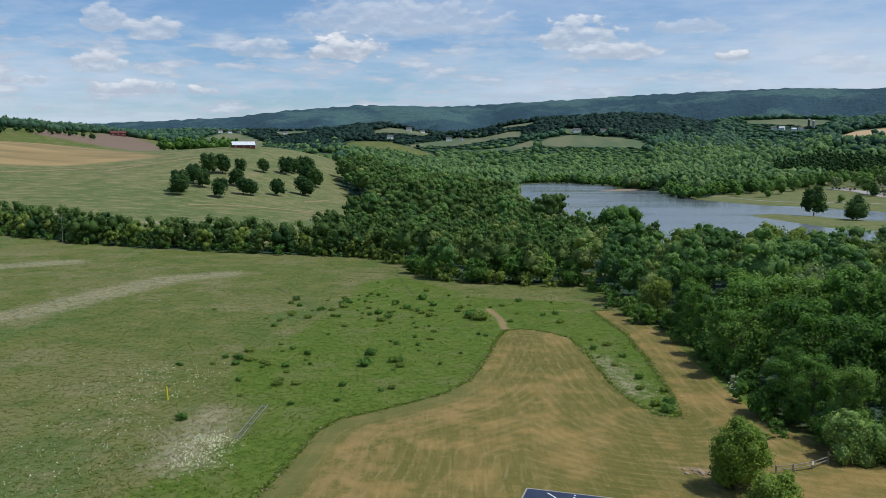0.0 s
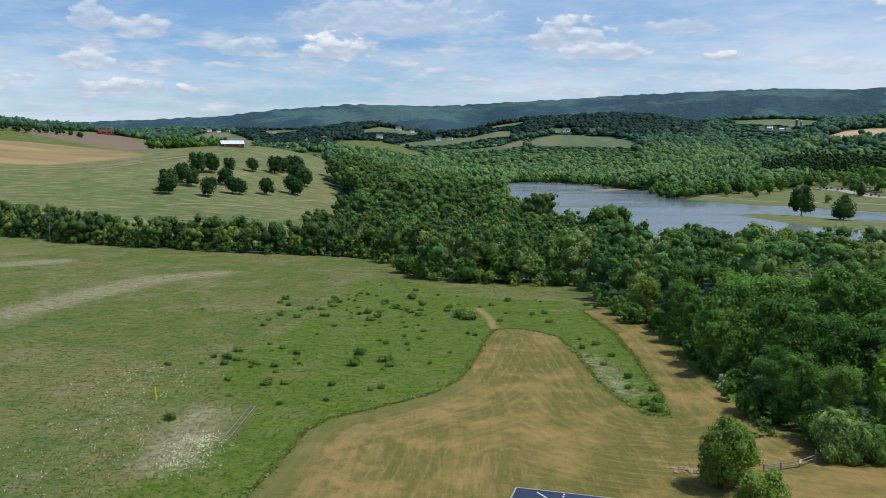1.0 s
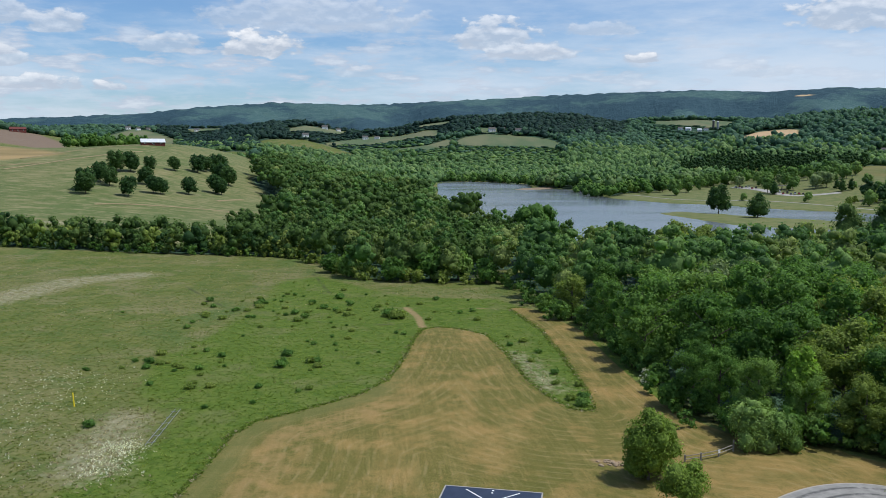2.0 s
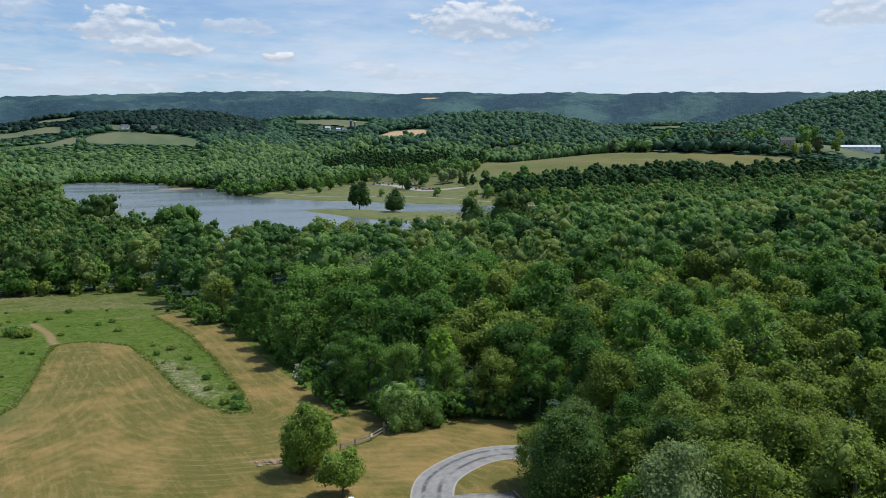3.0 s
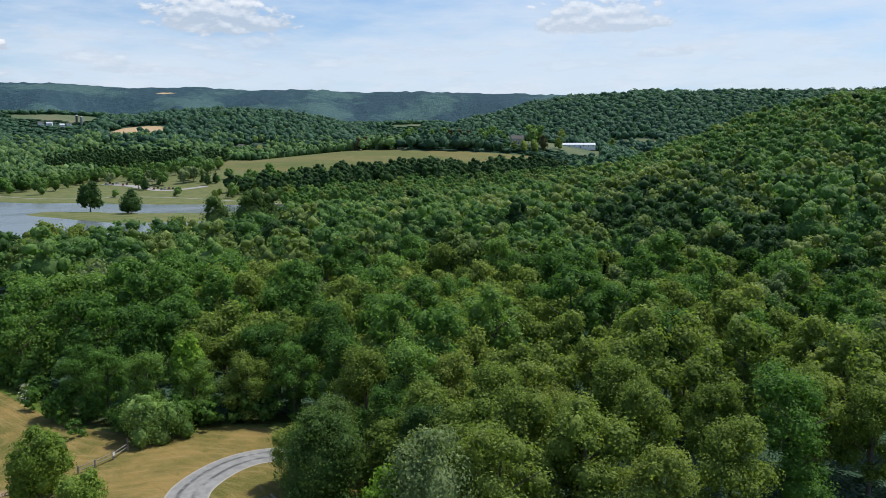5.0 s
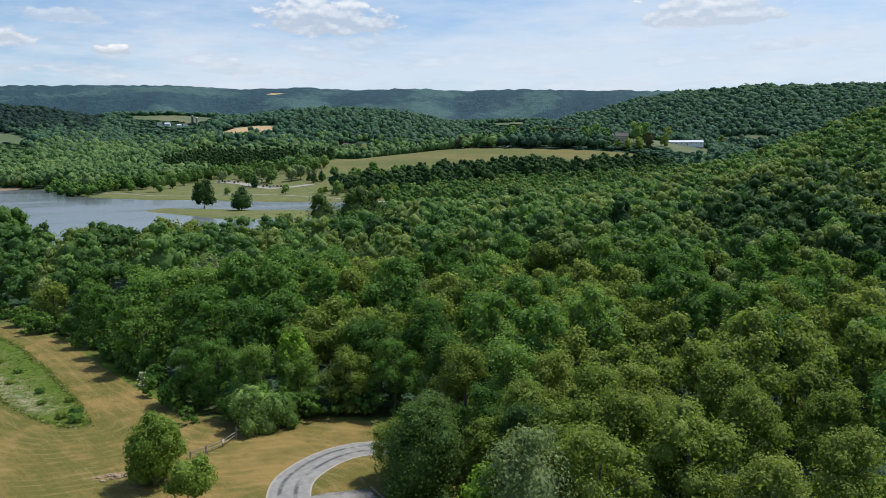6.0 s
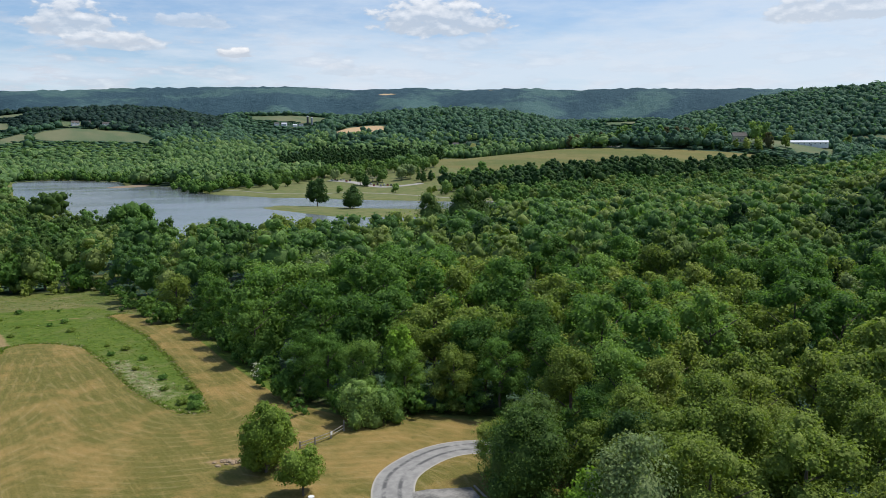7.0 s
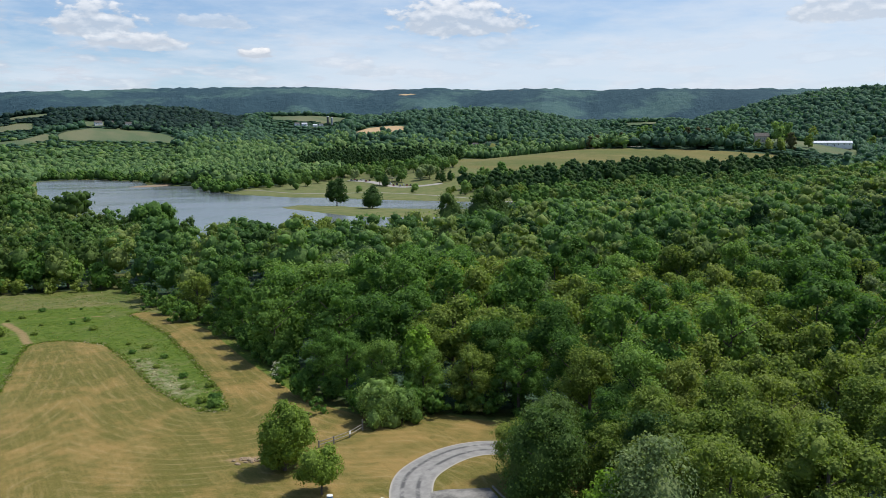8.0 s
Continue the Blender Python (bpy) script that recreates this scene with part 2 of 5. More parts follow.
# the strong blue puts distance haze into the leaf colour
LEAVES_FAR = foliage("hazed_leaves_of_far_woods", rgb(0.056, 0.122, 0.086), rgb(0.072, 0.148, 0.098), rgb(0.100, 0.182, 0.112), grain=0.2)
LEAVES_PALE = foliage("leaves_pale", rgb(0.123, 0.187, 0.077), rgb(0.165, 0.226, 0.101), rgb(0.220, 0.281, 0.138))
LEAVES_BRIGHT = foliage("leaves_bright", rgb(0.130, 0.230, 0.030), rgb(0.175, 0.300, 0.042), rgb(0.235, 0.360, 0.055))
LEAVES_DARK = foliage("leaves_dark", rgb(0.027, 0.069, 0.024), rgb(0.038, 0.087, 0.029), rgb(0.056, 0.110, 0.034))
# dark and bluish: cloud shadow and haze put into the leaf colour
LEAVES_CLOUD_SHADE = foliage("leaves_in_cloud_shade", rgb(0.022, 0.051, 0.046), rgb(0.027, 0.060, 0.051), rgb(0.036, 0.072, 0.058), grain=0.4)
LEAVES_OLIVE = foliage("leaves_olive", rgb(0.123, 0.187, 0.039), rgb(0.169, 0.229, 0.053), rgb(0.233, 0.280, 0.074), grain=2.2)
LEAVES_BROWN = foliage("leaves_brown", rgb(0.085, 0.075, 0.042), rgb(0.105, 0.105, 0.050), rgb(0.130, 0.135, 0.065))
LEAVES_GREY = foliage("leaves_grey_olive", rgb(0.050, 0.098, 0.026), rgb(0.070, 0.128, 0.034), rgb(0.104, 0.164, 0.050))
GRASS_DULL = foliage("dull_grass_blades", rgb(0.092, 0.130, 0.024), rgb(0.130, 0.160, 0.036), rgb(0.176, 0.186, 0.056), 0.7)
GRASS = foliage("grass_blades", rgb(0.080, 0.142, 0.017), rgb(0.118, 0.174, 0.028), rgb(0.176, 0.206, 0.054), 0.7)
STRAW = foliage("dry_grass_blades", rgb(0.224, 0.192, 0.118), rgb(0.284, 0.248, 0.167), rgb(0.378, 0.336, 0.251), 0.75)
PETALS = foliage("white_petals", rgb(0.55, 0.55, 0.48), rgb(0.66, 0.66, 0.60), rgb(0.75, 0.75, 0.70), 0.7)


def plain(name, a, b, scale=3.0, rough=0.7, metal=0.0, relief=0.02, spec=0.3):
    """A surface that wavers between two colours, with fine relief."""
    m, n = material(name)
    at = place(n)
    big, small = n.noise(at, scale, 4.0), n.noise(at, scale * 9, 3.0)
    c = n.mix(n.ramp(n.math("ADD", n.math("MULTIPLY", big, 0.7), n.math("MULTIPLY", small, 0.3)), 0.32, 0.68), a, b)
    finish(n, c, rough, bump(n, small, 0.5, relief), metal, spec)
    return m


BARK = plain("bark", rgb(0.07, 0.055, 0.042), rgb(0.15, 0.125, 0.10), 2.0, 0.9, relief=0.05)
WOOD_GREY = plain("weathered_wood", rgb(0.16, 0.14, 0.12), rgb(0.30, 0.27, 0.23), 3.0, 0.85)
WHITE_PAINT = plain("white_paint", rgb(0.70, 0.70, 0.68), rgb(0.80, 0.80, 0.78), 1.0, 0.6)
RED_PAINT = plain("red_barn_paint", rgb(0.10, 0.028, 0.022), rgb(0.14, 0.038, 0.030), 0.7, 0.75)
ROOF_PALE = plain("pale_metal_roof", rgb(0.55, 0.57, 0.60), rgb(0.68, 0.70, 0.72), 0.4, 0.4, spec=0.5)
ROOF_DARK = plain("dark_shingle_roof", rgb(0.07, 0.065, 0.06), rgb(0.13, 0.12, 0.11), 1.2, 0.85)
PANE = plain("window_pane", rgb(0.02, 0.025, 0.03), rgb(0.035, 0.04, 0.045), 1.0, 0.08, spec=0.6)
RUBBER = plain("tyre_rubber", rgb(0.015, 0.015, 0.016), rgb(0.03, 0.03, 0.03), 6.0, 0.9)
STEEL = plain("steel", rgb(0.45, 0.46, 0.48), rgb(0.58, 0.59, 0.60), 3.0, 0.35, 0.8)
CAR_WHITE = plain("white_car_paint", rgb(0.76, 0.77, 0.78), rgb(0.80, 0.81, 0.82), 1.0, 0.22, spec=0.6, relief=0.0)
CAR_GREY = plain("grey_car_paint", rgb(0.22, 0.23, 0.25), rgb(0.27, 0.28, 0.30), 1.0, 0.25, spec=0.6, relief=0.0)
CAR_RED = plain("red_car_paint", rgb(0.30, 0.03, 0.03), rgb(0.36, 0.04, 0.035), 1.0, 0.25, spec=0.6, relief=0.0)
CAR_BLACK = plain("black_car_paint", rgb(0.02, 0.02, 0.024), rgb(0.03, 0.03, 0.034), 1.0, 0.2, spec=0.6, relief=0.0)
YELLOW = plain("yellow_paint", rgb(0.75, 0.58, 0.02), rgb(0.85, 0.66, 0.04), 4.0, 0.5)
BLUE = plain("blue_plastic", rgb(0.06, 0.16, 0.34), rgb(0.09, 0.21, 0.42), 4.0, 0.45)
LOT = plain("patched_tarmac", rgb(0.10, 0.098, 0.092), rgb(0.30, 0.285, 0.26), 0.45, 0.9)
DUST = plain("pale_concrete", rgb(0.27, 0.255, 0.23), rgb(0.37, 0.35, 0.315), 2.0, 0.85)
DIRT = plain("dry_dirt", rgb(0.21, 0.165, 0.085), rgb(0.30, 0.23, 0.125), 0.25, 0.95)
STONE = plain("tan_stone", rgb(0.23, 0.165, 0.105), rgb(0.38, 0.29, 0.19), 2.0, 0.9, relief=0.04)
PAD_BLUE = plain("dark_blue_coating", rgb(0.020, 0.030, 0.055), rgb(0.032, 0.045, 0.080), 0.6, 0.55)
HOUSE_TAN = plain("tan_siding", rgb(0.42, 0.36, 0.28), rgb(0.52, 0.46, 0.37), 0.8, 0.75)


def asphalt():
    """Worn pale asphalt with darker tyre tracks along its run."""
    m, n = material("worn_asphalt")
    at = place(n)
    side = n.attr("side")
    tracks = n.math("MULTIPLY", n.ramp(n.math("ABSOLUTE", n.math("SUBTRACT", n.math("ABSOLUTE", n.math("ADD", side, 0.06)), 0.36)), 0.16, 0.03), n.ramp(n.noise(n.stretch(at, 1, 1, 1), 0.55, 5.0, 0.7), 0.36, 0.58))
    c = n.mix(n.ramp(n.noise(at, 0.9, 5.0), 0.3, 0.7), rgb(0.215, 0.208, 0.195), rgb(0.300, 0.290, 0.270))
    c = n.mix(n.math("MULTIPLY", tracks, 0.9), c, rgb(0.070, 0.070, 0.070))
    c = n.mix(n.ramp(n.math("ABSOLUTE", side), 0.86, 1.0), c, rgb(0.40, 0.37, 0.32))
    c = n.mix(n.math("MULTIPLY", n.ramp(n.noise(at, 14.0, 2.0), 0.5, 0.7), 0.3), c, rgb(0.16, 0.16, 0.16))
    finish(n, c, 0.9, bump(n, n.noise(at, 30.0, 2.0), 0.5, 0.01))
    return m


def land():
    """The one sheet of ground: meadow, mown grass, tracks, fields and woodland floor, each within its own outline."""
    m, n = material("land")
    at = place(n)
    fine, mid, big = n.noise(at, 2.2, 6.0, 0.7), n.noise(at, 0.16, 5.0, 0.6), n.noise(at, 0.028, 4.0, 0.55)
    clump = n.noise(at, 0.7, 5.0, 0.65)
    wob = n.math("MULTIPLY", n.math("SUBTRACT", clump, 0.5), 1.6)

    def zone(name, soft=0.35, shift=0.0, wobble=1.0):
        edge = n.math("ADD", n.math("ADD", n.attr(name), n.math("MULTIPLY", wob, wobble)), shift)
        return n.ramp(edge, -soft, soft)

    c = n.mix(n.ramp(mid, 0.38, 0.62), rgb(0.084, 0.116, 0.022), rgb(0.130, 0.142, 0.036))
    c = n.mix(n.math("MULTIPLY", n.ramp(big, 0.47, 0.60), 0.65), c, rgb(0.168, 0.156, 0.062))
    c = n.mix(n.math("MULTIPLY", n.ramp(n.noise(n.stretch(at, 1.0, 0.4, 1.0), 0.05, 4.0, 0.6), 0.52, 0.64), 0.7), c, rgb(0.074, 0.124, 0.030))
    tussock = n.noise(at, 1.3, 4.0, 0.7)
    c = n.mix(n.math("MULTIPLY", n.ramp(n.noise(at, 0.06, 6.0, 0.7), 0.50, 0.63), 0.75), c, rgb(0.190, 0.172, 0.080))
    c = n.mix(n.math("MULTIPLY", n.ramp(n.noise(at, 0.10, 5.0, 0.7), 0.47, 0.36), 0.6), c, rgb(0.060, 0.104, 0.020))
    c = n.mix(n.math("MULTIPLY", n.ramp(clump, 0.52, 0.66), 0.7), c, rgb(0.050, 0.086, 0.016))
    c = n.mix(n.math("MULTIPLY", n.ramp(tussock, 0.54, 0.66), 0.65), c, rgb(0.048, 0.076, 0.015))
    c = n.mix(n.math("MULTIPLY", n.ramp(tussock, 0.46, 0.34), 0.55), c, rgb(0.200, 0.190, 0.085))
    c = n.mix(n.math("MULTIPLY", n.ramp(fine, 0.5, 0.75), 0.35), c, rgb(0.195, 0.190, 0.085))
    far = n.mix(n.ramp(n.noise(at, 0.011, 5.0, 0.6), 0.36, 0.64), rgb(0.100, 0.132, 0.044), rgb(0.156, 0.160, 0.066))
    far = n.mix(n.math("MULTIPLY", n.ramp(n.noise(n.stretch(at, 0.25, 1.0, 1.0), 0.08, 4.0), 0.5, 0.7), 0.5), far, rgb(0.240, 0.205, 0.100))
    far = n.mix(n.math("MULTIPLY", n.ramp(n.noise(n.stretch(at, 0.5, 1.0, 1.0), 0.3, 5.0, 0.7), 0.5, 0.72), 0.5), far, rgb(0.225, 0.205, 0.105))
    far = n.mix(n.math("MULTIPLY", n.ramp(n.noise(at, 0.12, 5.0, 0.7), 0.52, 0.36), 0.7), far, rgb(0.070, 0.108, 0.032))
    weave = n.noise(n.stretch(at, 0.35, 1.0, 1.0), 0.22, 6.0, 0.78)
    far = n.mix(n.math("MULTIPLY", n.ramp(weave, 0.50, 0.62), 0.8), far, rgb(0.235, 0.215, 0.110))
    far = n.mix(n.math("MULTIPLY", n.ramp(weave, 0.48, 0.38), 0.7), far, rgb(0.080, 0.116, 0.034))
    c = n.mix(zone("hill", 12, 0, 4.0), c, far)
    lush = n.mix(n.ramp(clump, 0.32, 0.68), rgb(0.056, 0.102, 0.011), rgb(0.106, 0.150, 0.022))
    lush = n.mix(n.math("MULTIPLY", n.ramp(mid, 0.48, 0.70), 0.75), lush, rgb(0.122, 0.150, 0.034))
    patch = n.noise(at, 0.075, 5.0, 0.68)
    lush = n.mix(n.math("MULTIPLY", n.ramp(patch, 0.52, 0.64), 0.5), lush, rgb(0.150, 0.152, 0.058))
    lush = n.mix(n.math("MULTIPLY", n.ramp(tussock, 0.53, 0.66), 0.7), lush, rgb(0.036, 0.070, 0.009))
    lush = n.mix(n.math("MULTIPLY", n.ramp(tussock, 0.46, 0.34), 0.4), lush, rgb(0.135, 0.175, 0.040))
    lush = n.mix(n.math("MULTIPLY", n.ramp(fine, 0.55, 0.75), 0.4), lush, rgb(0.170, 0.190, 0.080))
    c = n.mix(zone("lush", 1.6, 0, 4.0), c, lush)
    dry = n.mix(n.ramp(fine, 0.3, 0.7), rgb(0.215, 0.195, 0.115), rgb(0.38, 0.345, 0.235))
    thin = n.ramp(n.math("ADD", n.math("MULTIPLY", clump, 0.6), n.math("MULTIPLY", tussock, 0.4)), 0.36, 0.58)
    c = n.mix(n.math("MULTIPLY", n.math("MULTIPLY", zone("dry", 3.0, -1.0, 7.0), thin), 0.75), c, dry)
    stripe = n.add("ShaderNodeMath")
    stripe.operation = "SINE"
    n.put(stripe, "i0", n.math("MULTIPLY", n.math("ADD", n.attr("mown"), n.math("MULTIPLY", mid, 0.7)), 2.7))
    rows = n.math("ADD", n.math("MULTIPLY", stripe.outputs[0], n.math("MULTIPLY", n.ramp(n.noise(at, 0.05, 3.0), 0.35, 0.7), 0.06)), n.math("ADD", n.math("MULTIPLY", big, 0.75), n.math("MULTIPLY", mid, 0.38)))
    mown = n.mix(n.ramp(rows, 0.42, 0.80), rgb(0.106, 0.105, 0.024), rgb(0.220, 0.158, 0.052))
    mown = n.mix(n.math("MULTIPLY", n.ramp(n.math("ADD", mid, n.math("MULTIPLY", big, 0.7)), 0.80, 1.05), 0.7), mown, rgb(0.302, 0.196, 0.072))
    streak = n.noise(n.stretch(at, 1.0, 0.07, 1.0), 0.9, 4.0, 0.6)
    lines = n.noise(n.stretch(at, 1.0, 0.05, 1.0), 3.2, 3.0, 0.6)
    mown = n.mix(n.math("MULTIPLY", n.ramp(streak, 0.46, 0.68), 0.32), mown, rgb(0.265, 0.200, 0.076))
    mown = n.mix(n.math("MULTIPLY", n.ramp(lines, 0.50, 0.72), 0.26), mown, rgb(0.307, 0.230, 0.097))
    mown = n.mix(n.math("MULTIPLY", n.ramp(lines, 0.48, 0.30), 0.26), mown, rgb(0.090, 0.090, 0.024))
    mown = n.mix(n.math("MULTIPLY", n.ramp(fine, 0.5, 0.75), 0.45), mown, rgb(0.276, 0.204, 0.081))
    mown = n.mix(n.math("MULTIPLY", n.ramp(fine, 0.45, 0.25), 0.6), mown, rgb(0.070, 0.072, 0.017))
    patchy, crumb = n.noise(at, 0.42, 5.0, 0.68), n.noise(at, 6.5, 3.0, 0.75)
    mown = n.mix(n.math("MULTIPLY", n.ramp(patchy, 0.54, 0.70), 0.42), mown, rgb(0.278, 0.186, 0.067))
    mown = n.mix(n.math("MULTIPLY", n.ramp(patchy, 0.46, 0.30), 0.55), mown, rgb(0.089, 0.096, 0.020))
    mown = n.mix(1.0, mown, n.mix(n.ramp(crumb, 0.34, 0.66), rgb(0.62, 0.64, 0.60), rgb(1.36, 1.34, 1.34)), "MULTIPLY")
    swath = n.add("ShaderNodeMath")
    swath.operation = "SINE"
    n.put(swath, "i0", n.math("MULTIPLY", n.math("ADD", n.attr("mown"), n.math("MULTIPLY", mid, 1.1)), 4.1))
    wisp = n.math("MULTIPLY", n.ramp(swath.outputs[0], 0.55, 1.0), n.ramp(n.noise(at, 0.3, 5.0, 0.7), 0.42, 0.62))
    mown = n.mix(n.math("MULTIPLY", wisp, 0.30), mown, rgb(0.335, 0.262, 0.128))
    mown = n.mix(n.math("MULTIPLY", n.ramp(swath.outputs[0], -0.4, -1.0), 0.12), mown, rgb(0.088, 0.094, 0.022))
    west = n.ramp(n.add("ShaderNodeSeparateXYZ", Vector=at).outputs[0], 10.0, 2.0)
    swathe = n.math("MULTIPLY", n.math("MULTIPLY", zone("mown", 1.6, -4.2, 2.2), n.math("SUBTRACT", 1.0, zone("mown", 2.4, -10.0, 3.0))), west)
    mown = n.mix(n.math("MULTIPLY", n.math("MULTIPLY", swathe, n.ramp(patchy, 0.36, 0.62)), 0.62), mown, rgb(0.285, 0.192, 0.080))
    turf = n.math("MULTIPLY", n.math("SUBTRACT", 1.0, zone("mown", 1.4, -3.4, 1.6)), west)
    mown = n.mix(n.math("MULTIPLY", turf, 0.6), mown, rgb(0.120, 0.130, 0.040))
    c = n.mix(zone("mown", 0.18, 0, 0.35), c, mown)
    soil = n.mix(n.ramp(fine, 0.3, 0.7), rgb(0.205, 0.142, 0.070), rgb(0.325, 0.232, 0.118))
    c = n.mix(n.math("MULTIPLY", zone("track", 0.35, 0, 0.7), 0.85), c, soil)
    lawn = n.mix(n.ramp(mid, 0.3, 0.7), rgb(0.100, 0.130, 0.042), rgb(0.170, 0.170, 0.070))
    c = n.mix(zone("lawn", 4.0, 0, 3.0), c, lawn)
    crop = n.mix(n.ramp(n.noise(n.stretch(at, 1.0, 0.3, 1.0), 0.02, 5.0), 0.35, 0.65), rgb(0.112, 0.128, 0.040), rgb(0.172, 0.150, 0.056))
    crop = n.mix(n.math("MULTIPLY", n.ramp(n.noise(n.stretch(at, 1.0, 0.4, 1.0), 0.07, 5.0, 0.7), 0.52, 0.68), 0.45), crop, rgb(0.235, 0.195, 0.085))
    crop = n.mix(n.math("MULTIPLY", n.ramp(n.noise(at, 0.05, 5.0, 0.7), 0.48, 0.34), 0.6), crop, rgb(0.085, 0.110, 0.036))
    c = n.mix(zone("crop", 6.0, 0, 5.0), c, crop)
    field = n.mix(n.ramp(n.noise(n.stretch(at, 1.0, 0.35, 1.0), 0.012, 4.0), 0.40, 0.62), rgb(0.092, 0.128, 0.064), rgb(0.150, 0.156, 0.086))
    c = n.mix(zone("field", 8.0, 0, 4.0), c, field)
    c = n.mix(n.math("MULTIPLY", zone("rut", 0.35, 0, 0.5), 0.7), c, rgb(0.052, 0.060, 0.024))
    tan = n.mix(n.ramp(n.noise(n.stretch(at, 0.35, 1.0, 1.0), 0.03, 5.0), 0.35, 0.68), rgb(0.215, 0.165, 0.075), rgb(0.330, 0.235, 0.110))
    c = n.mix(zone("tan", 8.0, 0, 9.0), c, tan)
    c = n.mix(zone("sand", 4.0, 0, 3.0), c, n.mix(mid, rgb(0.40, 0.27, 0.15), rgb(0.55, 0.40, 0.24)))
    c = n.mix(zone("plough", 8.0, 0, 5.0), c, n.mix(mid, rgb(0.150, 0.110, 0.080), rgb(0.210, 0.155, 0.110)))
    # haze is put into the canopy's blue, cloud shadows into the ridge's dark patches
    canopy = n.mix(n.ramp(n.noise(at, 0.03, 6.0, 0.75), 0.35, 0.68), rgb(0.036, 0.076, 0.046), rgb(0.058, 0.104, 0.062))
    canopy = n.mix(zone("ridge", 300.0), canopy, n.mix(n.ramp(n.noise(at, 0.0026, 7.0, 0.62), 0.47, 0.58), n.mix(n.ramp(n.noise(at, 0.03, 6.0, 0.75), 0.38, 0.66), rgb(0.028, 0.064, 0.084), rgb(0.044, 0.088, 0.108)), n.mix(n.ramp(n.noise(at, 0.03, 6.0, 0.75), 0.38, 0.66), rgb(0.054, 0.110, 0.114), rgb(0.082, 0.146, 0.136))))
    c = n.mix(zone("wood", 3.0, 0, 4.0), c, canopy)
    c = n.mix(zone("mud", 1.0, 0, 1.0), c, rgb(0.24, 0.185, 0.125))
    smooth = n.math("SUBTRACT", 0.8, n.math("MULTIPLY", zone("mown", 0.5), 0.72))
    relief = n.math("ADD", n.math("MULTIPLY", clump, smooth), n.math("MULTIPLY", fine, 0.3))
    coarse = n.math("MULTIPLY", n.noise(at, 0.045, 6.0, 0.7), n.math("MULTIPLY", zone("wood", 3.0), 60.0))
    finish(n, c, 0.92, bump(n, n.math("ADD", relief, coarse), 0.7, 0.35), spec=0.12)
    return m


def lake_water():
    m, n = material("lake_water")
    at = place(n)
    gusts = n.noise(n.stretch(at, 0.35, 1.0, 1.0), 0.02, 4.0, 0.6)
    waves = n.math("ADD", n.noise(n.stretch(at, 1.0, 1.0, 1.0), 0.55, 5.0, 0.65), n.math("MULTIPLY", n.noise(at, 0.16, 3.0), 0.8))
    # base colour raised so that it carries part of the sky's reflection
    c = n.mix(n.ramp(gusts, 0.35, 0.65), rgb(0.125, 0.148, 0.155), rgb(0.150, 0.172, 0.180))
    rough = n.math("ADD", 0.15, n.math("MULTIPLY", n.ramp(gusts, 0.35, 0.7), 0.12))
    finish(n, c, rough, bump(n, waves, 0.035, 0.3), spec=0.6)
    return m


ASPHALT, LAND, LAKE_WATER = asphalt(), land(), lake_water()


# ---- mesh helpers ----
def mesh(name, verts, faces, mat, smooth=False, **values):
    """A mesh from arrays of corners and of triangles or quads; values are numbers per corner."""
    verts, faces = np.asarray(verts, np.float32), np.asarray(faces, np.int32)
    me = bpy.data.meshes.new(name)
    k = faces.shape[1]
    me.vertices.add(len(verts)), me.loops.add(faces.size), me.polygons.add(len(faces))
    me.vertices.foreach_set("co", verts.ravel())
    me.loops.foreach_set("vertex_index", faces.ravel())
    me.polygons.foreach_set("loop_start", np.arange(0, faces.size, k, dtype=np.int32))
    me.polygons.foreach_set("use_smooth", np.full(len(faces), smooth))
    for key, value in values.items():
        me.attributes.new(key, "FLOAT", "POINT").data.foreach_set("value", np.asarray(value, np.float32))
    me.materials.append(mat)
    me.update(calc_edges=True)
    return me


def part(name, bm, mat, parent, label=""):
    """One bmesh, linked as one object under a thing or a part."""
    me = bpy.data.meshes.new(name)
    bm.normal_update()
    bm.to_mesh(me)
    bm.free()
    me.materials.append(mat)
    ob = new(name, me)
    ob.parent = parent
    return tagged(ob, label)


def thing(name, m, label, category, group="", kind=""):
    ob = new(name)
    ob.matrix_world = m
    return tagged(ob, label, category, group, kind)


def box(sx, sy, sz, at=(0, 0, 0), edge=0.0, bm=None):
    """A box that stands on z = at[2], with its edges rounded off."""
    bm = bm or bmesh.new()
    made = bmesh.ops.create_cube(bm, size=1.0, matrix=Matrix.Translation((at[0], at[1], at[2] + sz / 2)) @ Matrix.Diagonal((sx, sy, sz, 1)))
    if edge:
        edges = list({e for v in made["verts"] for e in v.link_edges})
        bmesh.ops.bevel(bm, geom=edges, offset=edge, segments=2, affect="EDGES", profile=0.6)
    return bm


def rod(r0, r1, a, b, sides=10, bm=None):
    """A tapered round bar from a to b."""
    bm = bm or bmesh.new()
    a, b = Vector(a), Vector(b)
    m = Matrix.Translation((a + b) / 2) @ (b - a).to_track_quat("Z", "Y").to_matrix().to_4x4()
    bmesh.ops.create_cone(bm, cap_ends=True, segments=sides, radius1=r0, radius2=r1, depth=(b - a).length, matrix=m)
    return bm


def upright(x, y, z=None, turn=0.0, scale=1.0):
    m = pose(x, y, height(x, y) if z is None else z, 0, 0, turn)
    return m @ Matrix.Scale(scale, 4)


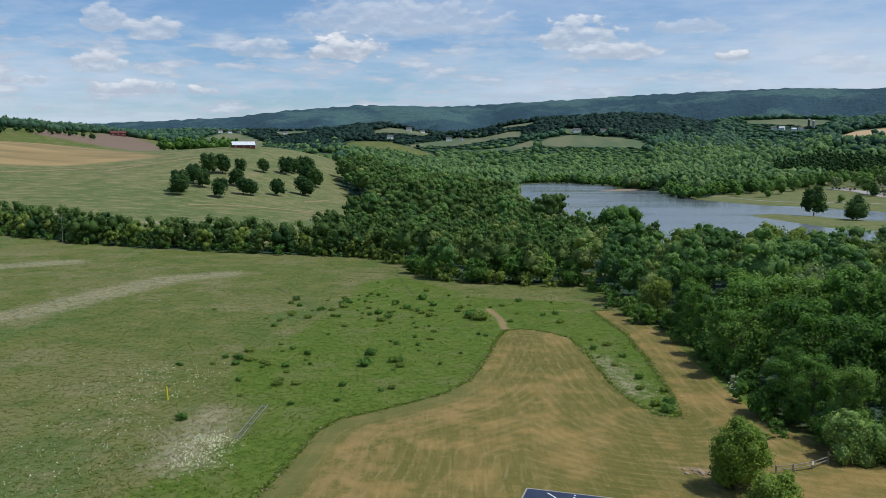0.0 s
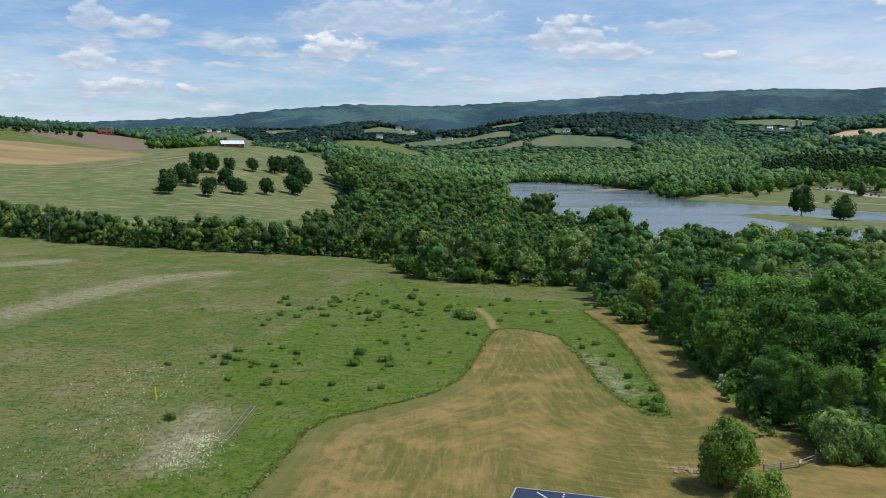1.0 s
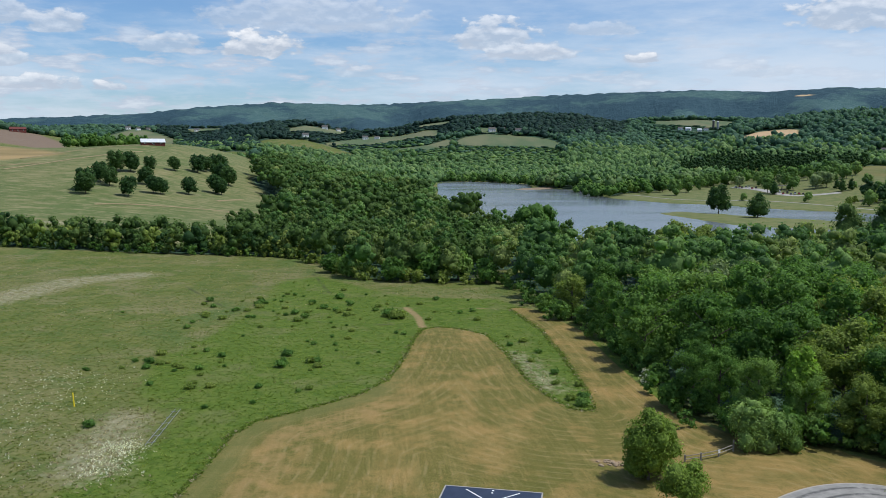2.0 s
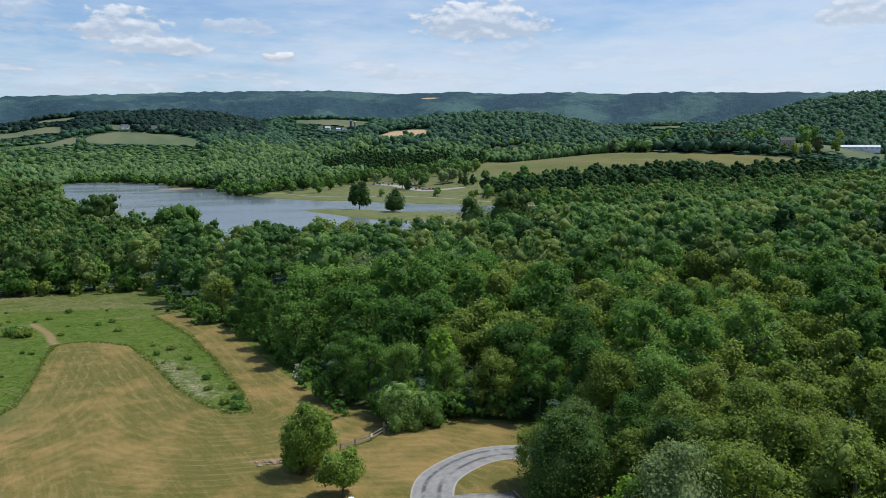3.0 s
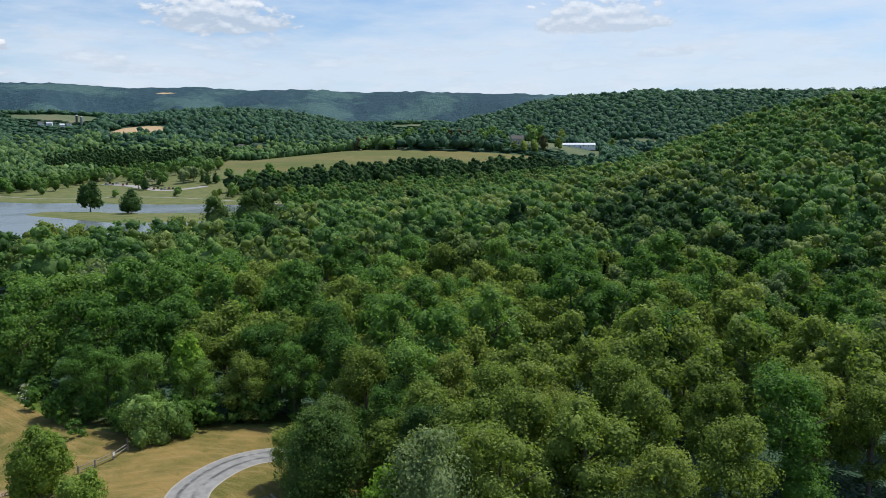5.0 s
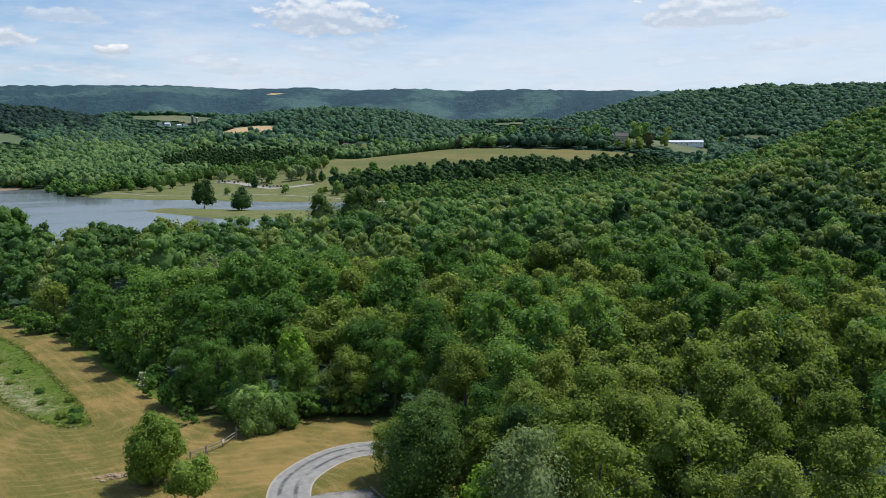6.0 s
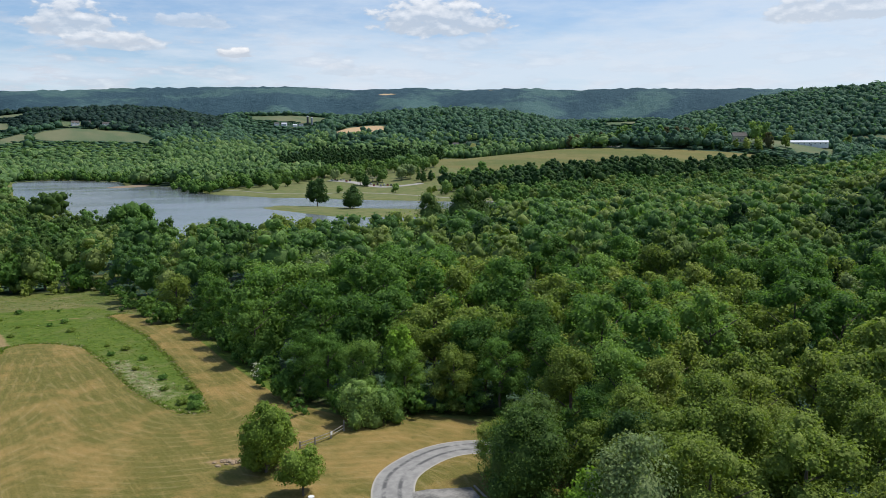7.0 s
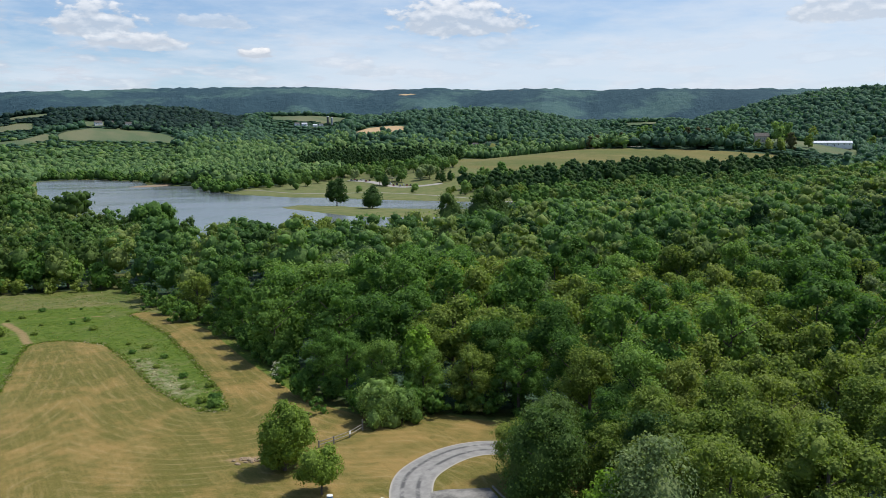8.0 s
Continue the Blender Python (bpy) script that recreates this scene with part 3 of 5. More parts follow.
# ---- outlines of the ground ----
MOWN = [(-24, 72), (-19, 82), (-17, 93), (-16, 102), (-13.7, 107), (-7.3, 112), (-0.3, 118), (4, 125.3), (7, 137.6), (10.3, 154.7), (12.3, 163.4), (16, 165),
        (19.8, 162.8), (24, 157), (25.1, 141.5), (25.4, 124), (27.1, 112.4), (29.1, 108), (31.6, 107.2), (33.3, 117.8), (34.9, 137.6), (35.9, 160), (34.1, 187),
        (38.6, 188), (43.6, 160), (42.2, 134), (42.0, 114), (43, 104), (45.5, 97), (54, 93), (60, 84), (66, 76), (60, 60), (45, 40), (20, 30), (-30, 30), (-34, 55)]
LUSH = [(-34, 78), (-29, 92), (-24, 103), (-23, 113), (-31, 116), (-33, 127), (-35, 140), (-29, 158), (-24, 190), (-22, 234), (-12, 244), (10, 205), (34, 200), (44, 160), (45, 100), (0, 80)]
TRACKS = [[(12.4, 164), (12.3, 177), (10.2, 190)], [(12.5, 187), (22, 187.5), (34, 187)]]
HILL_TRACKS = [[spot(-17, 470), spot(-14.6, 476), spot(-11, 478), spot(-7.4, 478)], [spot(-22, 600), spot(-18, 640), spot(-14, 690)], [spot(-28, 610), spot(-20, 625)], [spot(-9.5, 520), spot(-7.8, 545)], [spot(-21, 655), spot(-18, 700), spot(-15.6, 735), spot(-13.6, 742)]]
FAINT = [[(10.2, 190), (2.3, 206), (-8, 212), (-11.5, 234), (-14.4, 252)], [(-120, 140), (-89.4, 165), (-83, 190), (-73, 221)], [(-48, 229), (-36, 201), (-29, 189), (-8, 172), (8, 168)]]
DRY = [[(-110, 160), (-95, 177), (-90, 187), (-87, 200), (-77.5, 234), (-64, 245)], [(-150, 250), (-138, 258), (-122, 269)], [(-31, 109), (-30.5, 100), (-30.5, 92)],
       [(-150, 385), (-100, 392), (-70, 400)], [(26.8, 140), (27.3, 130), (28.2, 119)]]
SOUTH_WOOD = [(38, 232), (43, 210), (40, 190), (46, 160), (45, 132), (44, 114), (44, 104), (48, 96.5), (55, 92), (64, 85), (68, 76), (61, 69), (55, 63), (51, 56), (44, 46),
              (52, 30), (120, 10), (330, 30), (560, 0), (640, 120), (600, 260), (430, 300), (330, 314), (240, 315), (190, 300), (150, 238), (130, 232), (100, 240), (62, 252), (40, 255)]
WEST_WOOD = [(-20, 292), (0, 238), (18, 229), (33, 230), (38, 255), (60, 264), (84, 318), (58, 372), (50, 440), (47, 555), (84, 1000), (92, 1070), (0, 1100), (-70, 900), (-78, 760), (-85, 660), (-62, 585),
             (-46, 540), (-40, 430), (-52, 335), (-48, 300)]
HEDGE = [(-230, 372), (-181, 340), (-152, 327), (-113, 312), (-68, 299), (-45, 296), (-20, 292), (-22, 312), (-45, 319), (-68, 322), (-113, 336), (-152, 352), (-181, 366), (-220, 395)]
LAWN = [(215, 705), (240, 640), (270, 612), (290, 573), (331, 526), (372, 476), (410, 440), (450, 480), (470, 620), (470, 800), (515, 925), (470, 985), (400, 900), (320, 830), (250, 770)]
MEADOW_HILL = [(-50, 330), (-40, 430), (-46, 540), (-62, 585), (-85, 660), (-78, 760), (-120, 880), (-300, 860), (-500, 900), (-700, 700), (-420, 330), (-230, 390), (-113, 338)]
TAN_HILL = [(-560, 620), (-300, 572), (-262, 580), (-215, 640), (-250, 690), (-300, 740), (-420, 800), (-600, 800)]
PLOUGHED = [spot(-26, 1080), spot(-25.6, 1150), spot(-23.6, 1290), spot(-22, 1420), spot(-20, 1400), spot(-18.6, 1300), spot(-18.4, 1060), spot(-22, 1040)]
SAND_FIELD = [spot(24.4, 1440), spot(25.2, 1475), spot(26.1, 1492), spot(27.9, 1482), spot(28.7, 1460), spot(28.6, 1412), spot(27.1, 1440), spot(26.1, 1415)]
PLANTATION = [spot(21.6, 1080), spot(23, 1050), spot(25.5, 1045), spot(29, 1060), spot(32.4, 1110), spot(32.6, 1190), spot(29.6, 1200), spot(28.6, 1172), spot(26.5, 1168), spot(24, 1190), spot(21.5, 1165)]
BRUSH = [spot(38.5, 540), spot(46, 480), spot(57, 515), spot(60, 640), spot(60, 800), spot(56.5, 800), spot(55, 735), spot(50, 715), spot(44, 695), spot(39, 630)]
CROPS = [[spot(30.7, 1030), spot(31.5, 900), spot(36, 790), spot(40, 780), spot(46, 785), spot(52, 795), spot(55, 830), spot(55, 900), spot(53, 945), spot(49, 940), spot(45, 945), spot(41, 1000), spot(37, 1090), spot(34.5, 1190), spot(32.8, 1180)],
         [spot(6.4, 1545), spot(6.7, 1632), spot(8.6, 1680), spot(11.6, 1620), spot(13.1, 1590), spot(14.2, 1491), spot(10.5, 1512)],
         [spot(-4.9, 1863), spot(-3.2, 1960), spot(-1, 1975), spot(0, 1950), spot(-1.7, 1850), spot(-4.8, 1793)],
         [spot(-2.3, 1648), spot(0.6, 1860), spot(3.3, 1809), spot(5.4, 1793), spot(5.4, 1690), spot(2.9, 1725), spot(-0.9, 1666), spot(-2.3, 1590)],
         [spot(2.5, 1950), spot(4.1, 1985), spot(6.3, 1990), spot(6.3, 1900), spot(4.4, 1895)],
         [spot(6.7, 1690), spot(8.2, 1777), spot(9.9, 1745), spot(11, 1650), spot(9, 1722)],
         [spot(18.9, 2230), spot(22.4, 2240), spot(24.7, 2230), spot(24.4, 2147), spot(23.7, 2090), spot(20.1, 2140)],
         [spot(-11.9, 2400), spot(-10.8, 2440), spot(-8.5, 2440), spot(-8.7, 2360), spot(-11.1, 2330)],
         [spot(-16.2, 2200), spot(-14.4, 2420), spot(-13, 2274), spot(-11.5, 2099), spot(-13.5, 2000)],
         [spot(0.2, 1625), spot(4.5, 1570), spot(6.2, 1640), spot(6.4, 1560), spot(4.5, 1500)],
         [spot(41.7, 2170), spot(43.8, 2240), spot(45.7, 2245), spot(46.3, 2215), spot(44.2, 2150)],
         [spot(58.4, 1385), spot(61.6, 1380), spot(61.6, 1412), spot(58.4, 1412)],
         [spot(51, 1010), spot(54.6, 1015), spot(55.2, 990), spot(57.3, 995), spot(57.6, 1120), spot(54.5, 1120), spot(51, 1080)]]
SCARS = [[spot(28, 3850), spot(29.6, 3900), spot(29.4, 3970), spot(28.2, 3900)], [spot(34.5, 4000), spot(36, 4050), spot(36, 4090), spot(34.6, 4050)]]


FARMS = [  # bearing, distance, turn, size: farm buildings among the far fields
    (-14.8, 2395, 10, 1.2), (-14.2, 2370, 30, 1.0), (-13.6, 2380, -20, 0.9), (-10.6, 2330, 5, 1.1), (-2.3, 1950, 0, 1.2), (-1.4, 1955, 24, 0.9), (-3.6, 1700, 12, 1.1), (0.4, 1812, 6, 1.1),
    (1.2, 1800, -10, 0.9), (9.0, 1712, 14, 1.2), (9.7, 1720, -6, 1.0), (10.8, 1690, -8, 1.1), (21.4, 2050, 12, 1.0), (21.9, 2040, -16, 1.1), (22.6, 2028, 8, 0.9), (23.0, 2045, 8, 0.9), (33.4, 1330, 4, 0.8), (34.3, 1338, -6, 0.7),
]


def most(x, y, outlines):
    return np.max([inside(x, y, o) for o in outlines], axis=0)


def wooded(x, y):
    """Positive where the land carries closed woods."""
    r, az = np.hypot(x, y), np.degrees(np.arctan2(x, y))
    near = np.maximum.reduce([inside(x, y, SOUTH_WOOD), inside(x, y, WEST_WOOD), inside(x, y, HEDGE)])
    patch = np.sin(x / 97 + 1.3 * np.sin(y / 160)) + np.sin(y / 83 + 1.7 * np.sin(x / 120)) + 0.6 * np.sin((x + y) / 41)
    share = np.where(az < 5, 1.35, 3.0) + np.where(r > 2650, 1.2, 0.0)
    far = (patch + share) * 22
    far = np.minimum(far, r - 720)
    far = np.where((az < -7) & (r < 1400), np.minimum(far, -20), far)
    far = np.maximum(far, np.minimum(75 - np.abs(r - 1210), 4 * (-az - 23.6)))
    for o in CROPS + SCARS + [LAWN, SAND_FIELD, PLOUGHED, MEADOW_HILL, PLANTATION]:
        far = np.minimum(far, -inside(x, y, o))
    for a, d, *_ in FARMS:
        far = np.minimum(far, np.hypot(x - spot(a, d)[0], y - spot(a, d - 6)[1]) - 15)
    far = np.minimum(far, -inside(x, y, WATER) - 6)
    return np.maximum(near, far)


# ---- ground: one sheet out to the horizon ----
az = np.radians(np.concatenate([np.arange(-34, 84, 0.35), np.arange(84, 326, 4.0)]))
rr = np.concatenate([[0.001, 6, 13, 19], 25 * 1.023 ** np.arange(0, 233)])
A, R = np.meshgrid(az, rr)
gx, gy = (R * np.sin(A)).ravel(), (R * np.cos(A)).ravel()
gz = ground(gx, gy)
wood = wooded(gx, gy)
rough_top = np.random.rand(len(gx))
gz = gz + np.where((wood > 0) & (np.hypot(gx, gy) > 2500), rough_top * 9, 0)
na, nr = len(az), len(rr)
i, j = np.meshgrid(np.arange(nr - 1), np.arange(na), indexing="ij")
quads = np.stack([i * na + j, i * na + (j + 1) % na, (i + 1) * na + (j + 1) % na, (i + 1) * na + j], -1).reshape(-1, 4)[:, ::-1]
zones = {
    "mown": inside(gx, gy, MOWN), "lush": inside(gx, gy, LUSH), "wood": wood, "lawn": np.maximum(inside(gx, gy, LAWN), inside(gx, gy, SPIT)), "hill": inside(gx, gy, MEADOW_HILL),
    "tan": inside(gx, gy, TAN_HILL), "plough": inside(gx, gy, PLOUGHED), "sand": np.maximum(inside(gx, gy, SAND_FIELD), most(gx, gy, SCARS)), "crop": inside(gx, gy, CROPS[0]), "field": most(gx, gy, CROPS[1:]), "rut": np.maximum.reduce([along(gx, gy, t, 0.9) for t in FAINT]),
    "track": np.maximum.reduce([along(gx, gy, t, w) for t, w in zip(TRACKS, (1.5, 0.9))] + [along(gx, gy, [(26.6, 89.2), (29.3, 88.2)], 1.9), along(gx, gy, [(27.5, 88.6), (28.8, 87.4)], 1.2)]),
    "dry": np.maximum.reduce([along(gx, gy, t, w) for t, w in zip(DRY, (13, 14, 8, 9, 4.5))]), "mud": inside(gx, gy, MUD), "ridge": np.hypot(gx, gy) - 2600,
}
zones["wood"] = np.where(np.hypot(gx, gy) < 420, zones["wood"] - 2, zones["wood"])
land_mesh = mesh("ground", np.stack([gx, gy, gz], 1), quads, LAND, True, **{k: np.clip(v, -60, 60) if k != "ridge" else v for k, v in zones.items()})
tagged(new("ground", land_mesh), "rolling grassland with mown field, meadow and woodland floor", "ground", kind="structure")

rim = [(x * 1.0, y * 1.0) for x, y in [(20, 250), (430, 250), (460, 520), (300, 1150), (60, 1150), (20, 560)]]
tagged(new("water", mesh("water", [(x, y, LAKE) for x, y in rim], [list(range(6))], LAKE_WATER)), "calm blue-grey lake water with faint ripples", "lake", kind="structure")

# ---- plants ----
ICO = bmesh.new()
bmesh.ops.create_icosphere(ICO, subdivisions=1, radius=1.0)
ICO_V = np.array([v.co[:] for v in ICO.verts])
ICO_F = np.array([[v.index for v in f.verts] for f in ICO.faces])
ICO.free()


def unit(v):
    return v / np.maximum(np.linalg.norm(v, axis=-1, keepdims=True), 1e-9)


def crown(seed, wide, low, top, lobes, leaves, leaf, shape="round", core=0.64, fill=0.0, lump=1.0):
    """Corners and triangles of a crown: lumpy boughs, each a dim core under a loose skin of leaf sprays."""
    rng = np.random.default_rng(seed)
    tall = top - low
    h = rng.permutation((np.arange(lobes) + rng.random(lobes)) / lobes)
    h = {"round": h ** 0.7, "spread": h ** 0.5, "bush": h ** 0.95, "cone": 1 - h ** 0.6}[shape] * 0.86 + 0.08
    ang = np.arange(lobes) * 2.39996 + rng.random(lobes) * 0.9
    profile = {"round": np.sin(np.pi * np.clip(h * 0.86 + 0.12, 0, 1)) ** 0.6, "cone": 1.02 - h, "bush": np.sin(np.pi * np.clip(h * 0.72 + 0.25, 0, 1)) ** 0.55, "spread": np.clip(0.55 + 0.6 * h - 0.35 * (h > 0.8), 0, 1)}[shape]
    out = wide * 0.70 * profile * np.sqrt(rng.random(lobes) * 0.75 + 0.25)
    out[: max(1, lobes // 7)] *= 0.2
    c = np.stack([out * np.cos(ang), out * np.sin(ang), low + tall * h], 1)
    size = wide * (0.24 + 0.26 * rng.random(lobes) ** 1.3) * (0.72 + 0.28 * profile) * (14.0 / (lobes + 4)) ** 0.3 * lump
    c[:, 2] = np.minimum(c[:, 2], top - size * 0.7)
    c[:, 2] = np.maximum(c[:, 2], low + size * 0.55)
    spin = rng.random((lobes, 1, 3)) * 0.55 + 0.72
    cv = (ICO_V[None] * spin * (0.75 + 0.5 * rng.random((lobes, len(ICO_V), 1)))) * (size * core)[:, None, None] + c[:, None]
    cf = ICO_F[None] + (np.arange(lobes) * len(ICO_V))[:, None, None]
    pick = rng.choice(lobes, leaves, p=size ** 2 / (size ** 2).sum())
    way = unit(rng.normal(size=(leaves, 3)) + np.array([0, 0, 0.45]))
    p = c[pick] + way * (size[pick] * (0.62 + 0.70 * rng.random(leaves) ** 1.7))[:, None] * np.array([1, 1, 0.86])
    facing = unit(way + rng.normal(size=(leaves, 3)) * 0.42 + np.array([0, 0, 0.25]))
    side = unit(np.cross(facing, unit(rng.normal(size=(leaves, 3)))))
    length = np.cross(facing, side)
    s = (leaf * (0.55 + 0.9 * rng.random(leaves)))[:, None]
    tri = np.stack([p - side * s * 0.55 - length * s * 0.35, p + side * s * 0.55 - length * s * 0.3, p + length * s * 0.75 - facing * s * 0.25], 1)
    verts = np.concatenate([cv.reshape(-1, 3), tri.reshape(-1, 3)])
    tris = np.concatenate([cf.reshape(-1, 3), np.arange(leaves * 3).reshape(-1, 3) + lobes * len(ICO_V)])
    if fill:
        heart = ICO_V * (0.74 + 0.16 * rng.random((len(ICO_V), 1))) * np.array([wide * fill, wide * fill, tall * 0.5 * fill]) + np.array([0, 0, low + tall * (0.5 if shape != "cone" else 0.4)])
        skin = leaves // 3
        way = unit(rng.normal(size=(skin, 3)) + np.array([0, 0, 0.2]))
        p = way * np.array([wide * fill, wide * fill, tall * 0.5 * fill]) * (0.80 + 0.34 * rng.random((skin, 1))) + np.array([0, 0, low + tall * (0.5 if shape != "cone" else 0.4)])
        facing = unit(way + rng.normal(size=(skin, 3)) * 0.5)
        side = unit(np.cross(facing, unit(rng.normal(size=(skin, 3)))))
        length, s = np.cross(facing, side), leaf * (0.6 + 0.8 * rng.random((skin, 1)))
        more = np.stack([p - side * s * 0.55 - length * s * 0.35, p + side * s * 0.55 - length * s * 0.3, p + length * s * 0.75], 1).reshape(-1, 3)
        tris = np.concatenate([tris, ICO_F + len(verts), np.arange(len(more)).reshape(-1, 3) + len(verts) + len(heart)])
        verts = np.concatenate([verts, heart, more])
    return verts, tris


def stem(seed, tall, girth, spread):
    """A tapered trunk with a few limbs that reach into the crown."""
    rng = random.Random(seed)
    bm = rod(girth, girth * 0.72, (0, 0, -0.4), (girth * 0.4, 0, tall * 0.45), 8)
    rod(girth * 0.72, girth * 0.3, (girth * 0.4, 0, tall * 0.44), (0, girth * 0.5, tall * 0.86), 7, bm)
    for k in range(5):
        a, z = k * 2.4 + rng.random(), tall * (0.30 + 0.09 * k)
        rod(girth * 0.38, girth * 0.12, (0, 0, z), (spread * 0.62 * math.cos(a), spread * 0.62 * math.sin(a), z + tall * 0.2), 5, bm)
    return bm


def tree(name, seed, m, tall, wide, mat, leaves, leaf, label, group="", shape="round", clear=0.12, lobes=18, core=0.64, fill=0.0):
    top = thing(name, m, label, "tree" if name != "shrub" else "shrub", group)
    part("trunk", stem(seed, tall * 0.9, 0.018 * tall + 0.04, wide), BARK, top)
    v, f = crown(seed, wide, tall * clear, tall, lobes, leaves, leaf, shape, core, fill)
    leafy = new("crown", mesh("crown", v, f, mat, True))
    leafy.parent = top
    return top


def scatter(outline, gap, seed, margin=0.0):
    """Jittered places inside an outline, about gap apart."""
    rng = np.random.default_rng(seed)
    xs, ys = [p[0] for p in outline], [p[1] for p in outline]
    X, Y = np.meshgrid(np.arange(min(xs), max(xs), gap), np.arange(min(ys), max(ys), gap))
    X = X + (np.arange(X.shape[0]) % 2)[:, None] * gap * 0.5
    X, Y = (X + rng.uniform(-0.36, 0.36, X.shape) * gap).ravel(), (Y + rng.uniform(-0.36, 0.36, Y.shape) * gap).ravel()
    keep = inside(X, Y, outline) > margin
    return X[keep], Y[keep]


def grove(name, label, category, pieces, mat, smooth=True):
    """Many plants as one object. pieces: (corners, triangles, places (n,3), sizes, turns)."""
    V, F, T, base = [], [], [], 0
    for v, f, at, size, turn in pieces:
        if not len(at):
            continue
        c, s = np.cos(turn)[:, None], np.sin(turn)[:, None]
        x, y, z = v[:, 0][None], v[:, 1][None], v[:, 2][None]
        k = size if size.ndim == 2 else np.stack([size, size], 1)
        w = np.stack([(x * c - y * s) * k[:, :1], (x * s + y * c) * k[:, :1], z * k[:, 1:] + 0 * c], -1) + at[:, None]
        V.append(w.reshape(-1, 3))
        F.append((f[None] + (np.arange(len(at)) * len(v))[:, None, None]).reshape(-1, 3) + base)
        T.append(np.repeat(np.random.default_rng(len(at)).random(len(at)), len(v)))
        base += len(at) * len(v)
    ob = new(name, mesh(name, np.concatenate(V), np.concatenate(F), mat, smooth, tone=np.concatenate(T)))
    return tagged(ob, label, category, kind="stuff")


# ---- the wood: the nearest trees one by one, the rest as one mass ----
KINDS = [  # seed, height, width, leaves, shape, lobes, crown's foot, material, label
    (11, 13.5, 5.0, LEAVES, "bush", 22, 0.02, "dark green broadleaf tree at the wood's edge"),
    (12, 12.0, 5.4, LEAVES, "spread", 22, 0.14, "broad green deciduous tree in dense woodland"),
    (13, 14.5, 4.6, LEAVES, "round", 18, 0.16, "tall green deciduous tree with a narrow crown"),
    (14, 11.0, 4.8, LEAVES_OLIVE, "bush", 22, 0.03, "olive-green locust tree with a feathery crown"),
    (15, 12.5, 4.4, LEAVES_OLIVE, "round", 17, 0.12, "yellowish green walnut tree in the wood"),
    (16, 12.0, 5.0, LEAVES, "bush", 24, 0.0, "bushy green tree with leaves down to the ground"),
    (17, 12.5, 4.6, LEAVES_PALE, "round", 18, 0.08, "pale silvery green tree with a dense crown"),
    (18, 10.0, 3.8, LEAVES_DARK, "bush", 18, 0.02, "dark green tree with heavy foliage"),
]
HERO = []
for seed, tall, wide, mat, shape, lobes, foot, label in KINDS:
    HERO.append(tree("tree", seed, pose(0, 0, 0), tall, wide, mat, 3200, 0.32, label, "trees of the wood", shape, foot, lobes, 0.64))
for seed, tall, wide, mat, shape, lobes, foot, label in KINDS:
    HERO.append(tree("tree", seed + 900, pose(0, 0, 0), tall, wide, mat, 10500, 0.185, label, "trees of the wood", shape, foot, lobes + 14, 0.58))


def clone(ob, m):
    """A copy of a thing at m, whatever the size of the first one."""
    k = ob.matrix_basis.to_scale()
    return copy_thing(ob, m @ Matrix.Diagonal((1 / k.x, 1 / k.y, 1 / k.z, 1)))


wx, wy = scatter(SOUTH_WOOD, 7.9, 5, 0.5)
wr, waz = np.hypot(wx, wy), np.degrees(np.arctan2(wx, wy))
seen = (waz > 8) & (waz < 79) & (wr > 52) & ~((wr < 62) & (waz > 55)) & (np.hypot(wx - 47.5, wy - 60) > 5) & (np.hypot(wx - 46.5, wy - 45) > 5) & (np.hypot(wx - 52.5, wy - 65.5) > 4) & (np.hypot(wx - 54.6, wy - 96.6) > 5.5)
wx, wy, wr, waz = wx[seen], wy[seen], wr[seen], waz[seen]
order = np.argsort(wr)
wx, wy, wr, waz = wx[order], wy[order], wr[order], waz[order]
wz = ground(wx, wy)
rng = np.random.default_rng(3)
FRONT = [(49.5, 97.5, 0.72), (54.5, 95.0, 0.72), (59.5, 90.5, 0.8), (63.8, 86.0, 0.85), (67.0, 79.5, 0.9), (57.5, 100.0, 0.85), (65.0, 93.5, 0.95), (45.5, 108.0, 0.8), (47.0, 103.0, 0.7), (70.5, 87.0, 1.0), (64.0, 72.5, 0.95), (53.5, 57.0, 0.85), (51.8, 50.5, 0.8), (58.5, 63.0, 0.85), (58.0, 56.0, 0.95), (50.6, 68.6, 0.62)]
clear_of = np.min([np.hypot(wx - x, wy - y) for x, y, _ in FRONT], axis=0) > 3.6
wx, wy, wz, wr, waz = wx[clear_of], wy[clear_of], wz[clear_of], wr[clear_of], waz[clear_of]
used, NEAREST = set(), 205
for k in range(NEAREST):
    rim = inside(wx[k : k + 1], wy[k : k + 1], SOUTH_WOOD)[0]
    kind = int(rng.choice(8, p=[0.17, 0.13, 0.15, 0.19, 0.17, 0.12, 0.03, 0.04])) if rim > 6 else int(rng.choice([0, 5, 5, 3, 7]))
    if waz[k] > 47 and wr[k] < 150 and rng.random() < 0.72:
        kind = int(rng.choice([3, 4, 4, 6]))
    size = rng.uniform(0.84, 1.2) * (0.82 if rim < 4 else 1.0) * (0.72 if abs(waz[k] - 29.5) < 3 and wr[k] < 111 else 1.0)
    m = pose(wx[k], wy[k], wz[k], 0, 0, rng.uniform(0, 360)) @ Matrix.Diagonal((size * rng.uniform(0.95, 1.15), size * rng.uniform(0.95, 1.15), size, 1))
    if kind == 6 and wr[k] < 118:
        kind = 4
    if (wr[k] < 96 and waz[k] < 77) or (rim < 7 and wr[k] < 125):
        kind += 8
    if kind in used:
        clone(HERO[kind], m)
    else:
        HERO[kind].matrix_basis = m
        used.add(kind)

